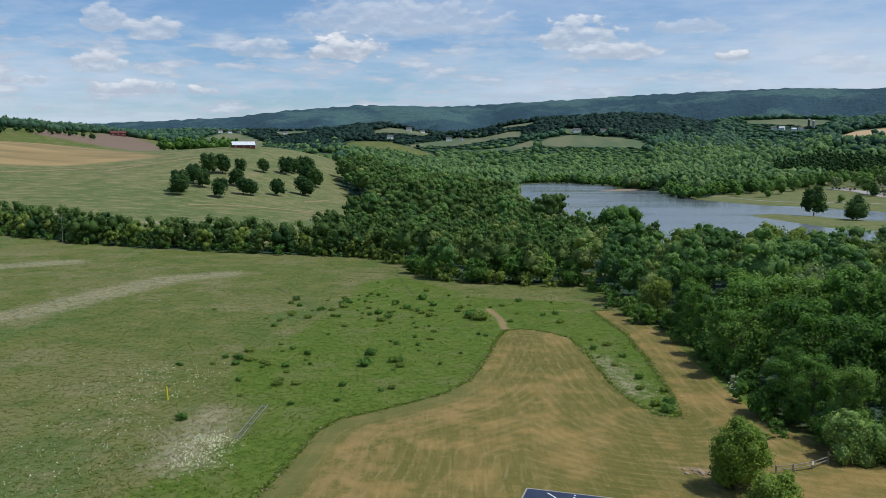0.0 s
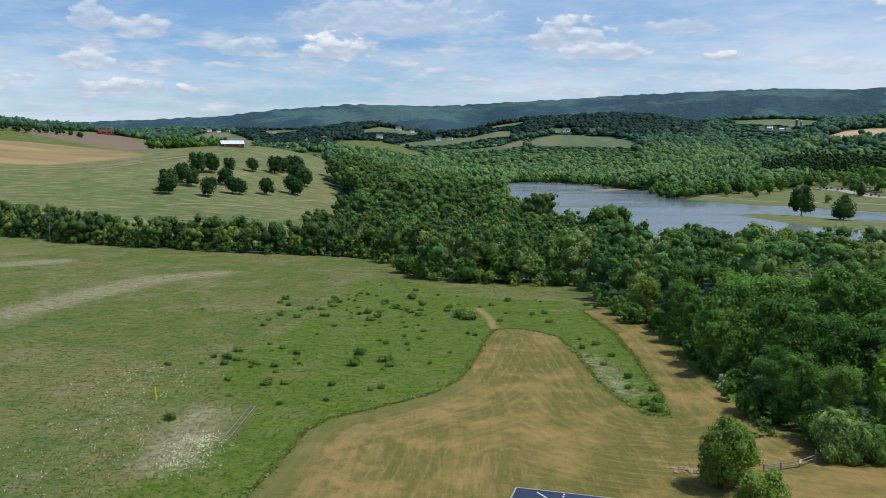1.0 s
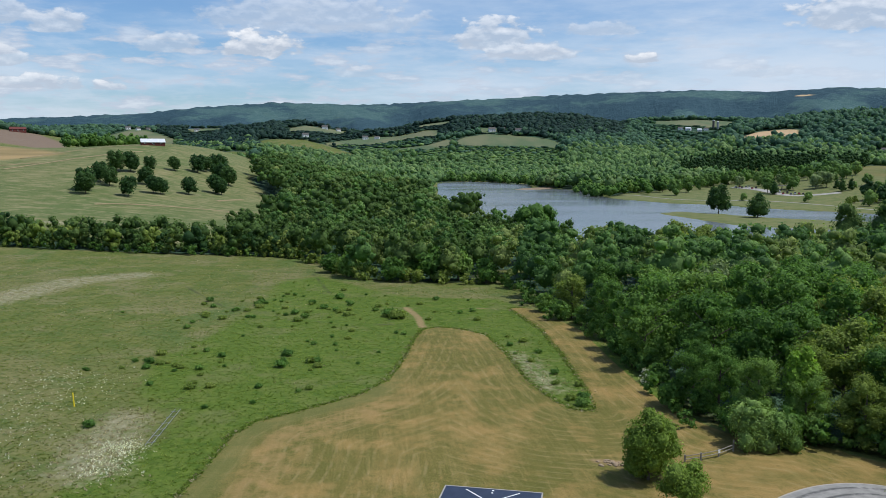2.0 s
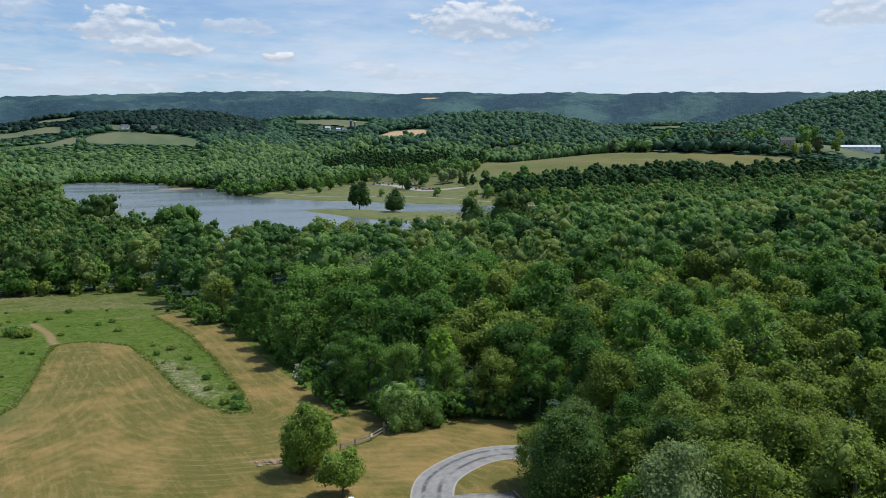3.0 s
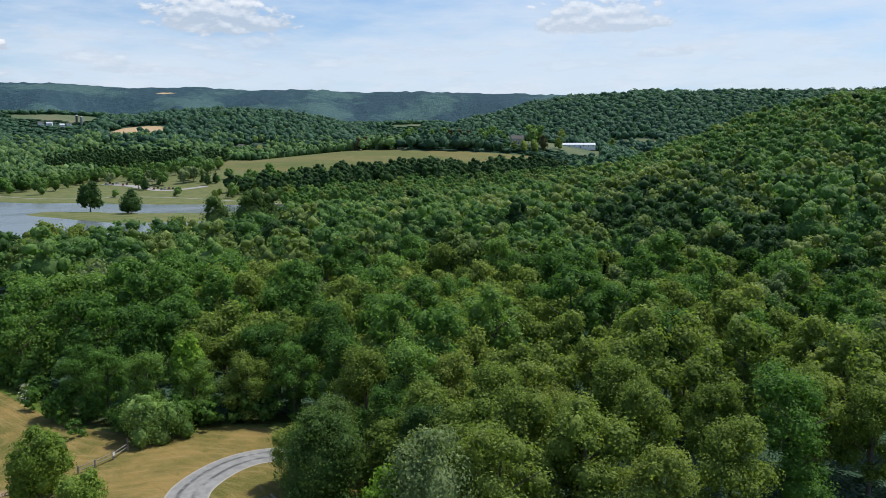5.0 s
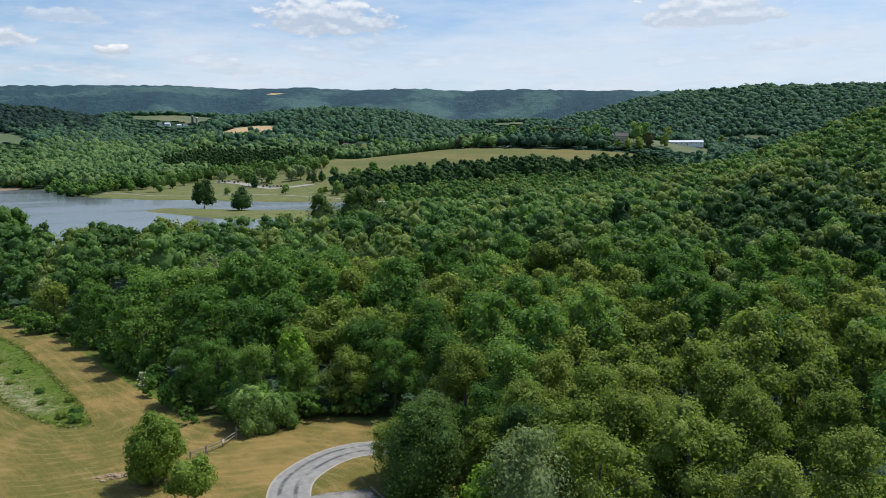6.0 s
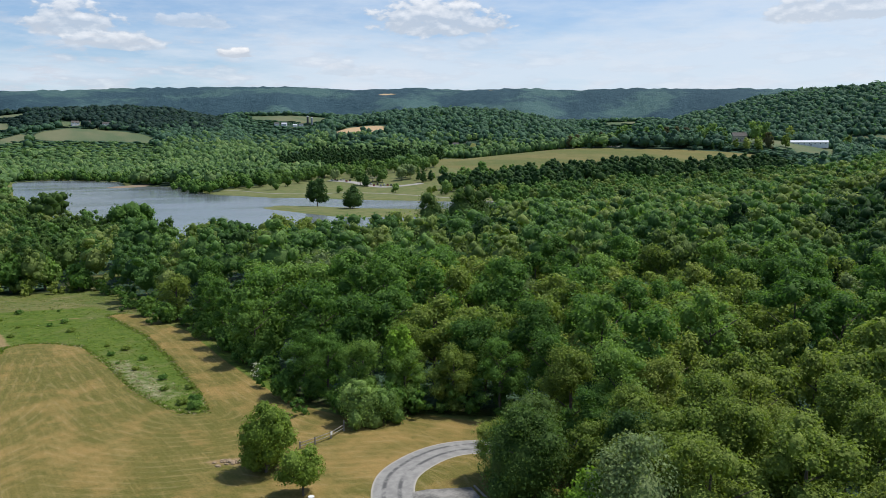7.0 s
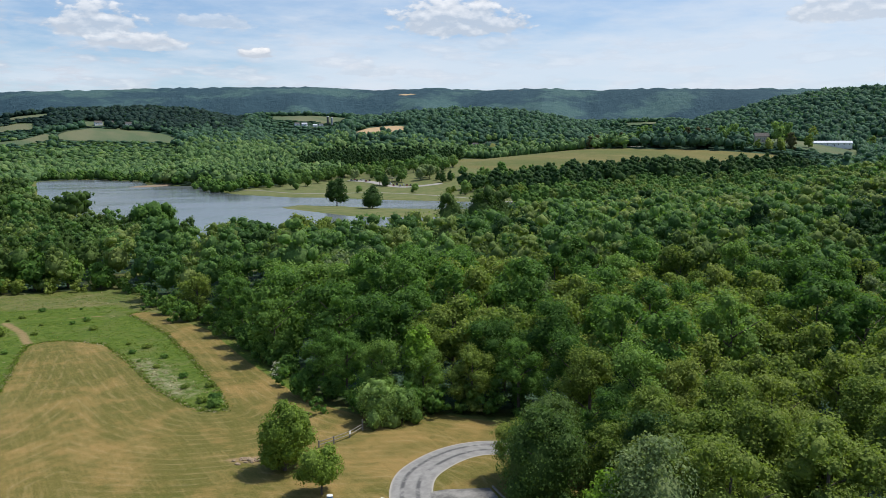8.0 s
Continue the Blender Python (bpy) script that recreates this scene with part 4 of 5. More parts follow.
for k, (x, y, size) in enumerate(FRONT):
    kind = 8 + (0, 5, 3, 5, 0, 4, 1, 5, 0, 2, 4, 3, 4, 5, 4, 3)[k]
    m = pose(x, y, 0, 0, 0, 67 * k) @ Matrix.Diagonal((size * 1.08, size * 1.08, size, 1))
    if kind in used:
        clone(HERO[kind], m)
    else:
        HERO[kind].matrix_basis = m
        used.add(kind)
for k, kind in enumerate(sorted(set(range(16)) - used)):
    x, y = 92 + 9 * k, 118 + 4 * k
    HERO[kind].matrix_basis = upright(x, y)

TOPS = [crown(131 + k, 5.2, 4.2, 12.8, 14, 370, 0.41, s, 0.68, 0.66, 0.78) for k, s in enumerate(("round", "spread", "round", "bush", "round"))]
MID = [crown(31 + k, 5.0, 0.8, 12.5, 14, 380, 0.44, s, 0.74, 0.60, 0.80) for k, s in enumerate(("round", "spread", "bush", "round"))]
COARSE = [crown(35 + k, 5.4, 4.0, 12.8, 9, 130, 0.64, s, 0.72, 0.68, 0.86) for k, s in enumerate(("round", "spread", "bush"))]
LOW = [crown(41 + k, 4.8, 0.0, 10.5, 9, 300, 0.62, "bush", 0.8) for k in range(3)]


def mass(X, Y, shapes, low, high, seed, sink=0.0):
    rng = np.random.default_rng(seed)
    which = rng.integers(0, len(shapes), len(X))
    at = np.stack([X, Y, ground(X, Y) - sink], 1)
    size = rng.uniform(low, high, len(X))
    turn = rng.uniform(0, 6.28, len(X))
    return [(*shapes[k], at[which == k], size[which == k], turn[which == k]) for k in range(len(shapes))]


rest = np.arange(len(wx)) >= NEAREST
pick = np.random.default_rng(8).random(len(wx))
# dark leaves stand in for the shadow of a ravine on the hillside
ravine_shade = (np.abs(waz - 63.5 + (wr - 240) * 0.03) < 5.5) & (wr > 165) & (wr < 340) & (pick < 0.6)
pick = np.where(ravine_shade, 0.9 + 0.1 * pick, pick)
slope = wr > 245
for mat, lo, hi, seed, words in ((LEAVES_MID, 0, 0.62, 1, "dense green deciduous woodland"), (LEAVES_LIGHT, 0.62, 0.90, 2, "olive-green trees scattered through the woodland"), (LEAVES_DARK, 0.90, 1, 3, "dark green trees in the woodland, densest as a ravine's shade")):
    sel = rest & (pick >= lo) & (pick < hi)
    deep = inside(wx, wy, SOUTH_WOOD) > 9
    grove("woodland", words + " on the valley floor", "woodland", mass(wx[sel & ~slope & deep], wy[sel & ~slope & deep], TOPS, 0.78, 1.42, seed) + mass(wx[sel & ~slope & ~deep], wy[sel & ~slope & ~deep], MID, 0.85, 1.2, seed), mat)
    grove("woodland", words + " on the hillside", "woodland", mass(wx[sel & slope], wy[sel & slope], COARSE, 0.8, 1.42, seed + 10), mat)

vx, vy = scatter(WEST_WOOD, 8.2, 6, 1.0)
vr = np.hypot(vx, vy)
kept = ((vr < 640) | (vx < 30)) & ~((vr > 425) & (vr < 535) & (vx > -40))
vx, vy, vr = vx[kept], vy[kept], vr[kept]
pick = np.random.default_rng(9).random(len(vx))
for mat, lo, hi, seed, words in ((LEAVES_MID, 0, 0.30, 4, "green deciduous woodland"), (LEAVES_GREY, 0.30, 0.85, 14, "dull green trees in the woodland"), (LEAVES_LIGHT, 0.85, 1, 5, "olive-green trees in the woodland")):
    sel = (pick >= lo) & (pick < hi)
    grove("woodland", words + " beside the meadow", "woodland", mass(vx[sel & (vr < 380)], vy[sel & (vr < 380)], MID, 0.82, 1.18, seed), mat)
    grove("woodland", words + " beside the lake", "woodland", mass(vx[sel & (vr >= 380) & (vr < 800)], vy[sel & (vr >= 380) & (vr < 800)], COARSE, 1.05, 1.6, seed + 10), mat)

hx, hy = scatter(HEDGE, 5.2, 7, -0.5)
pick = np.random.default_rng(10).random(len(hx))
grove("hedgerow", "overgrown green hedgerow of shrubs and small trees", "hedgerow", mass(hx[pick < 0.5], hy[pick < 0.5], LOW, 0.55, 1.15, 6, 0.3), LEAVES_GREY)
grove("hedgerow", "dark green shrubs in the hedgerow", "hedgerow", mass(hx[(pick >= 0.5) & (pick < 0.75)], hy[(pick >= 0.5) & (pick < 0.75)], LOW, 0.5, 1.05, 8, 0.3), LEAVES_DARK)
grove("hedgerow", "olive-green shrubs in the hedgerow", "hedgerow", mass(hx[pick >= 0.75], hy[pick >= 0.75], LOW, 0.5, 0.95, 7, 0.3), LEAVES_OLIVE)

# far woods: crowns grow coarser with distance
rng = np.random.default_rng(21)
FAR = [crown(51 + k, 0.62, 0.0, 1.2, 5, 24, 0.13, "round", 0.85, 0.82, 0.85) for k in range(5)]


def spray(seed, count):
    """A loose ball of leaf masses, for crowns too far off to show more."""
    rng = np.random.default_rng(seed)
    way = unit(rng.normal(size=(count, 3)) + np.array([0, 0, 0.5]))
    p = way * np.array([0.44, 0.44, 0.42]) * rng.uniform(0.55, 1.1, (count, 1)) + np.array([0, 0, 0.42])
    facing = unit(way + rng.normal(size=(count, 3)) * 0.35)
    side = unit(np.cross(facing, rng.normal(size=(count, 3))))
    length = np.cross(facing, side)
    s = rng.uniform(0.18, 0.38, (count, 1))
    tri = np.stack([p - side * s * 0.8 - length * s * 0.5, p + side * s * 0.8 - length * s * 0.4, p + length * s], 1)
    return tri.reshape(-1, 3), np.arange(count * 3).reshape(-1, 3)


def puff(seed):
    """A rounded far crown: one lumpy bough under a few loose sprays."""
    rng = np.random.default_rng(seed)
    v = ICO_V * (0.26 + 0.32 * rng.random((len(ICO_V), 1))) * np.array([1.0, 1.0, 0.95]) + np.array([0, 0, 0.40])
    w, f = spray(seed, 4)
    return np.concatenate([v, w]), np.concatenate([ICO_F, f + len(v)])


BLOB = [puff(61 + k) for k in range(6)]
az_f = np.radians(rng.uniform(-31, 80, 360000))
r_f = np.exp(rng.uniform(math.log(560), math.log(2460), 360000))
fx, fy = r_f * np.sin(az_f), r_f * np.cos(az_f)
gap_f = np.where(r_f < 1000, 12.2, 0.0063 * r_f)
ring = np.where(r_f < 1000, r_f / 12.2, 200 + np.log(r_f / 1000) / 0.0063)
key = np.stack([np.floor(az_f * r_f / gap_f), np.floor(ring)], 1)
_, first = np.unique(key, axis=0, return_index=True)
fx, fy, r_f, gap_f = fx[first], fy[first], r_f[first], gap_f[first]
keep = (wooded(fx, fy) > 3) & ~((inside(fx, fy, WEST_WOOD) > 0) & (r_f < 800) & ((r_f < 640) | (fx < 30))) & (inside(fx, fy, SOUTH_WOOD) < 0) & (inside(fx, fy, HEDGE) < 0)
fx, fy, r_f, gap_f = fx[keep], fy[keep], r_f[keep], gap_f[keep]
fz = ground(fx, fy) - 0.6
low_f = np.ones(len(fx))
for push, k in ((230, 0.6), (150, 0.45), (80, 0.3)):
    b = 1 + push / r_f
    low_f[np.maximum(most(fx * b, fy * b, CROPS), inside(fx * b, fy * b, SAND_FIELD)) > 0] = k
tall_f = np.where(r_f < 1000, rng.uniform(11, 18, len(fx)), 10 + 8 * rng.random(len(fx)) ** 1.5)
size_f = np.stack([gap_f * 1.4 * rng.uniform(0.75, 1.3, len(fx)), tall_f * low_f], 1)
turn_f, which = rng.uniform(0, 6.28, len(fx)), rng.integers(0, 12, len(fx))
pts = np.stack([fx, fy, fz], 1)
az_g = np.degrees(np.arctan2(fx, fy))
ragged_f = rng.normal(size=len(fx))
# where cloud shadow is painted on the far hills by darker leaves
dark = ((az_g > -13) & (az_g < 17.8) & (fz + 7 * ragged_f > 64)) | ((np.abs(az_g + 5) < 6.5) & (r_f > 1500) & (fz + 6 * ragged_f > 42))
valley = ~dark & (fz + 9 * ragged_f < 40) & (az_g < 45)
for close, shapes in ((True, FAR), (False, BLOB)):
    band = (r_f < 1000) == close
    for mat, shade, words in ((LEAVES_FAR, ~dark & ~valley, "green mixed woods on the far hills, tinted for haze"), (LEAVES_SHORE, valley, "green trees along the valley beyond the lake"), (LEAVES_CLOUD_SHADE, dark, "woods on the far hills, leaves coloured for cloud shadow")):
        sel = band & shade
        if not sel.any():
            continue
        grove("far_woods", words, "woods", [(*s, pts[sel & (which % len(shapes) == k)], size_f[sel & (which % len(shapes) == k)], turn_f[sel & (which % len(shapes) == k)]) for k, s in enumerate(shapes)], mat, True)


# ---- single trees ----
def lone(places, seed, tall, wide, mat, label, group, shape="round", leaves=700, leaf=0.8, foot=0.1, lobes=14, name="tree", core=0.64, fill=0.78):
    """Trees that stand apart, alike but for size and turn. places: x, y, scale."""
    rng = random.Random(seed)
    first = tree(name, seed, pose(0, 0, 0), tall, wide, mat, leaves, leaf, label, group, shape, foot, lobes, core, fill)
    for k, (x, y, s) in enumerate(places):
        m = upright(x, y, None, rng.uniform(0, 360), s)
        if k == 0:
            first.matrix_basis = m
        else:
            clone(first, m)


ORCHARD = [(-151, 480, 1.1), (-130, 487, 1), (-121, 507, 0.95), (-117, 508, 0.9), (-104, 524, 0.95), (-92, 548, 1.1), (-88, 546, 0.9), (-158, 567, 1.25), (-151, 574, 1.2), (-142, 589, 0.9), (-130, 607, 0.9),
           (-117, 622, 1.15), (-113, 634, 1.0), (-156, 524, 1.1), (-148, 515, 1.0), (-132, 536, 1.0), (-154, 491, 1.15), (-96, 604, 1.25), (-91, 596, 1.2), (-108, 645, 1.2), (-104, 650, 1.1), (-101, 612, 1.0)]
lone(ORCHARD, 71, 11.0, 6.0, LEAVES_DARK, "rounded dark green orchard tree on the hillside", "orchard trees on the hill", "bush", leaves=1000, leaf=0.8, foot=0.1, core=0.86)
lone([(229.9, 516.9, 1.0)], 72, 18.8, 8.2, LEAVES_DARK, "large dark maple on the grassy spit in the lake", "", "bush", leaves=2200, leaf=0.9, foot=0.1, lobes=20, core=0.88)
lone([(237.1, 478.0, 0.95)], 73, 16.0, 8.6, LEAVES_DARK, "broad dark green tree on the grassy spit", "", "cone", leaves=1900, leaf=0.9, foot=0.06, lobes=22, core=0.88)
lone([(69, 326, 1.18)], 74, 14.5, 9.4, LEAVES, "wide round-topped green tree beside the lake", "", "spread", leaves=2200, leaf=0.6, foot=0.25, lobes=26, core=0.85)
lone([(92, 236, 1.0), (88, 228, 0.9), (100, 234, 0.92)], 75, 17.5, 7.0, LEAVES_OLIVE, "tall olive-green tree above the lakeside wood", "tall lakeside trees", "bush", leaves=2400, leaf=0.5, lobes=22, core=0.86)
lone([(160, 238, 1.0), (152, 246, 0.9), (168, 240, 0.92)], 76, 25.0, 8.0, LEAVES_GREY, "tall pale grey-green tree with thin foliage", "tall lakeside trees", "bush", leaves=2800, leaf=0.5, lobes=26, core=0.82)
lone([(*spot(29.5, 111), 1.0)], 77, 11.6, 2.7, LEAVES_BRIGHT, "bright yellow-green young tree among darker trees", "", leaves=2200, leaf=0.36, lobes=14)
lone([(30.6, 83.6, 1.0)], 78, 7.8, 3.4, LEAVES_YOUNG, "small leafy tree standing alone on the mown field", "", "bush", leaves=9500, leaf=0.2, foot=0.0, lobes=26, core=0.9)
lone([(31.5, 75.6, 1.0)], 79, 4.9, 2.7, LEAVES_YOUNG, "young tree with a slim trunk beside the drive", "", "bush", leaves=4800, leaf=0.19, foot=0.2, lobes=16, core=0.88)
lone([(47.5, 60.0, 1.0), (52.5, 65.5, 0.9)], 80, 10.8, 5.3, LEAVES_GREY, "dense dull green tree beside the drive", "trees beside the drive", "bush", leaves=12000, leaf=0.18, foot=0.0, lobes=34, core=0.62)
lone([(46.5, 45.0, 1.0)], 81, 13.2, 4.9, LEAVES_PALE, "pale silver-leaved tree with fluffy crown", "", "bush", leaves=11000, leaf=0.21, foot=0.03, lobes=32, core=0.6)
lone([(46.6, 92.3, 1.0), (49.2, 91.2, 0.8)], 86, 5.6, 3.6, LEAVES_PARK, "broad green bush beside the end of the fence", "bushes by the fence", "bush", leaves=5000, leaf=0.2, foot=0.0, lobes=18, name="shrub", core=0.85)
lone([(44.5, 47.5, 1.0)], 82, 9.5, 3.2, LEAVES_BRIGHT, "bright green sapling between taller trees", "", leaves=3000, leaf=0.3, foot=0.05, lobes=14)
bare = thing("bare_tree", upright(*spot(0.9, 560)), "bare pale grey tree with leafless limbs above the wood", "tree")
rng = random.Random(31)
part("trunk", rod(0.35, 0.12, (0, 0, -0.4), (0.3, 0, 15), 8), WOOD_GREY, bare)
for k in range(16):
    a, z = k * 2.4, 5.5 + 0.6 * k
    reach = 4.6 - 0.2 * k
    part("limb", rod(0.14, 0.04, (0.15, 0, z), (reach * math.cos(a), reach * math.sin(a), z + rng.uniform(2.2, 4.0)), 6), WOOD_GREY, bare)
rng = random.Random(5)
SHADE = [(*spot(a, r), k) for a, r, k in ((21.2, 768, 1.15), (21.9, 810, 1.1), (20.4, 830, 1.0), (22.8, 850, 1.05), (23.6, 880, 1.1), (26.9, 775, 1.05), (28.4, 790, 0.95), (28.0, 836, 0.9), (26.3, 873, 1.0), (24.5, 905, 1.1), (29.3, 695, 0.62), (25.5, 705, 0.5), (30.6, 840, 1.0), (32.6, 800, 0.8), (33.2, 760, 0.7))]
while len(SHADE) < 34:
    a, r = rng.uniform(18.5, 32.5), rng.uniform(850, 1000)
    x, y = spot(a, r)
    if inside([x], [y], LAWN)[0] > 3:
        SHADE.append((x, y, rng.uniform(0.65, 1.15)))
lone(SHADE, 83, 12.5, 7.4, LEAVES_PARK, "green shade tree on the park lawn", "park trees", "round", foot=0.1, leaves=700, leaf=0.6, lobes=16, core=0.8)
lone([(*spot(a, r), k) for a, r, k in ((29.7, 797, 1.0), (30.3, 802, 1.1), (30.0, 815, 1.05), (27.6, 850, 0.8), (25.2, 850, 0.9), (22.3, 940, 1.1))], 84, 12.0, 7.0, LEAVES_PALE, "pale green willow on the park lawn", "park trees", "spread", leaves=800, leaf=0.7, foot=0.04, lobes=18, core=0.8)
lone([(*spot(a, r), k) for a, r, k in ((31.2, 772, 1.0), (31.7, 778, 0.9), (27.3, 764, 1.05), (30.9, 790, 0.8))], 85, 13.0, 4.0, LEAVES_DARK, "dark green conifer on the park lawn", "park conifers", "cone", leaves=700, leaf=0.6, foot=0.03, lobes=18, core=0.88)
lone([(*spot(a, r), k) for a, r, k in ((19.0, 871, 1.0), (18.5, 880, 0.9), (19.5, 876, 0.8))], 87, 10.0, 6.2, LEAVES_BROWN, "grey-brown shrubby tree by the lake shore", "shore trees", "bush", leaves=600, leaf=0.6, foot=0.02, lobes=16, core=0.8)
lone([(*spot(a, r), k) for a, r, k in ((13.4, 990, 1.0), (14.2, 985, 1.15), (15.0, 970, 1.1), (15.6, 968, 0.85), (18.0, 905, 0.7))], 88, 8.5, 7.5, LEAVES_BRIGHT, "light green willow thicket on the far shore", "shore thickets", "bush", leaves=600, leaf=0.6, foot=0.0, lobes=16, core=0.8)


SCRUB = []
while len(SCRUB) < 46:
    a, r = rng.uniform(31.6, 39.5), rng.uniform(590, 800)
    x, y = spot(a, r)
    if inside([x], [y], CROPS[0])[0] < -6 and inside([x], [y], WATER)[0] < -25:
        SCRUB.append((x, y, rng.uniform(0.5, 1.15)))
lone(SCRUB[:30], 89, 10.5, 5.6, LEAVES_PARK, "green tree in the scrub beyond the lake", "scrub trees", "bush", foot=0.02, leaves=520, leaf=0.6, lobes=14, core=0.8)
lone(SCRUB[30:], 90, 9.0, 5.4, LEAVES_OLIVE, "light olive tree in the scrub beyond the lake", "scrub trees", "bush", foot=0.02, leaves=520, leaf=0.6, lobes=14, core=0.8)


def belt(line, gap, seed, shapes, low, high, mat, label, wide=8.0):
    """Trees in a loose belt along a line."""
    rng = np.random.default_rng(seed)
    X, Y = [], []
    for (ax, ay), (bx, by) in zip(line, line[1:]):
        count = int(math.hypot(bx - ax, by - ay) / gap * max(1, wide / gap))
        k = rng.random(count)
        X.append(ax + (bx - ax) * k + rng.normal(size=count) * wide * 0.5), Y.append(ay + (by - ay) * k + rng.normal(size=count) * wide * 0.5)
    grove("tree_belt", label, "trees", mass(np.concatenate(X), np.concatenate(Y), shapes, low, high, seed), mat)


PINES = [crown(91 + k, 4.2, 0.6, 16.0, 9, 80, 0.9, "cone", 0.9) for k in range(3)]
THIN = [crown(95 + k, 5.6, 0.2, 11.5, 8, 90, 0.75, "round", 0.85, 0.84, 0.9) for k in range(3)]
px_, py_ = scatter(PLANTATION, 8.6, 31)
grove("pine_plantation", "dense dark pine plantation behind the park", "pines", mass(px_, py_, PINES, 0.95, 1.3, 31), LEAVES_DARK)
qx, qy = scatter(BRUSH, 10.5, 32)
pick = np.random.default_rng(33).random(len(qx))
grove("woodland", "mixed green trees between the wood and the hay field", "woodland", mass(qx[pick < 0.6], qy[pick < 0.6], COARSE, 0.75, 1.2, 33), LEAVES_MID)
grove("woodland", "olive-green trees between the wood and the hay field", "woodland", mass(qx[pick >= 0.6], qy[pick >= 0.6], COARSE, 0.7, 1.1, 34), LEAVES_LIGHT)
belt([spot(36.5, 690), spot(40, 735), spot(44, 752), spot(49, 758), spot(54, 780)], 7, 35, THIN, 1.0, 1.5, LEAVES_DARK, "dark tree belt below the hay field", 46)
belt([(330, 445), (420, 500), (440, 570), (470, 640)], 9, 33, THIN, 0.6, 1.15, LEAVES, "green shrubs and trees beside the park path", 36)
ROW_GREEN = [(44.4, 1000, 1.25), (44.9, 1010, 1.3), (49.6, 985, 1.3), (50.2, 1005, 1.35), (50.9, 990, 1.2), (52.9, 1040, 1.5), (53.4, 1060, 1.4), (47.0, 1010, 1.2), (46.1, 1015, 1.1)]
ROW_LIGHT = [(54.7, 1040, 1.0), (54.9, 1150, 1.3), (58.2, 1155, 1.3), (59.7, 1260, 1.3), (52.4, 960, 1.0), (53.1, 965, 1.05), (51.7, 965, 0.8)]
ROW_BROWN = [(41.1, 1000, 0.95), (41.6, 1005, 1.0), (43.2, 1000, 1.05), (47.4, 990, 1.25), (48.0, 985, 1.3), (48.6, 990, 1.2), (53.7, 985, 1.3), (45.9, 1000, 1.1)]
ROW_CONE = [(33.9, 1150, 0.6), (35.0, 1140, 0.5), (35.8, 1120, 0.6), (37.2, 1080, 0.6), (38.0, 1080, 0.55), (39.4, 1050, 0.65), (40.2, 1040, 0.7), (43.5, 985, 0.8), (44.7, 965, 0.9), (45.2, 962, 0.95), (50.3, 950, 0.7), (50.8, 948, 0.8), (56.6, 1150, 0.9), (57.4, 1160, 0.9)]
lone([(*spot(a, r), k) for a, r, k in ROW_GREEN], 121, 17.0, 6.2, LEAVES_PARK, "tall green shade tree beside the hay field", "trees along the hay field", "bush", leaves=520, leaf=1.0, foot=0.05, lobes=12, core=0.92)
lone([(*spot(a, r), k) for a, r, k in ROW_LIGHT], 122, 15.0, 6.0, LEAVES_OLIVE, "light green rounded tree near the farm buildings", "trees along the hay field", "bush", leaves=520, leaf=1.0, foot=0.03, lobes=12, core=0.92)
lone([(*spot(a, r), k) for a, r, k in ROW_BROWN], 123, 16.0, 5.2, LEAVES_BROWN, "russet-brown tree along the hay field", "trees along the hay field", "bush", leaves=480, leaf=0.9, foot=0.03, lobes=11, core=0.9)
lone([(*spot(a, r), k) for a, r, k in ROW_CONE], 124, 15.0, 3.6, LEAVES_DARK, "small dark conifer along the hay field", "trees along the hay field", "cone", leaves=420, leaf=0.8, foot=0.02, lobes=14, core=0.9)
belt([spot(36, 1150), spot(39, 1090), spot(42, 1040), spot(46, 1030), spot(50, 1030)], 8, 34, THIN, 0.9, 1.3, LEAVES_DARK, "dark mixed trees behind the hay field", 16)
belt([(215, 720), (232, 850), (212, 930), (205, 1020), (150, 1118), (100, 1075)], 8, 37, THIN, 0.6, 1.2, LEAVES, "green trees along the lake's far shore", 16)
belt([(228, 735), (300, 815), (385, 840), (470, 810)], 9, 38, THIN, 0.8, 1.3, LEAVES, "green trees behind the park", 22)
belt([spot(-18.6, 830), spot(-16, 850), spot(-14.2, 880)], 7, 39, THIN, 0.7, 1.3, LEAVES, "green trees behind the crest of the hill", 20)
belt([spot(-28, 1090), spot(-25, 1100), spot(-22.4, 1115)], 7, 40, THIN, 0.5, 0.8, LEAVES_DARK, "dark hedge trees along the ploughed field", 14)
UNDER = [crown(105 + k, 1.9, 0.0, 3.2, 6, 170, 0.34, "bush") for k in range(3)]
belt([p for p in SOUTH_WOOD[0:12]], 2.6, 43, UNDER, 0.5, 1.25, LEAVES, "tangled undergrowth along the wood's edge", 3.0)
belt([(-48, 299), (-20, 291), (0, 237), (18, 228), (33, 229), (40, 225)], 2.6, 44, UNDER, 0.5, 1.4, LEAVES_OLIVE, "bushy undergrowth along the meadow", 4.0)
belt([p for p in HEDGE[0:7]], 3.0, 45, UNDER, 0.5, 1.3, LEAVES, "low bushes at the foot of the hedgerow", 3.0)

# ---- meadow: shrubs, grass tufts and flowers ----
SHRUBS = [(-23.6, 142.6, 0.7), (-25, 130.6, 0.5), (-12.7, 142.4, 1.0), (-8.3, 137.8, 1.0), (-13, 135, 1.1), (8, 175.8, 1.9), (6, 178, 1.5), (-3, 179.5, 0.9), (-5, 202.4, 1.2), (4, 190, 0.8), (-34.5, 107, 0.8), (-2.5, 186, 0.7)]
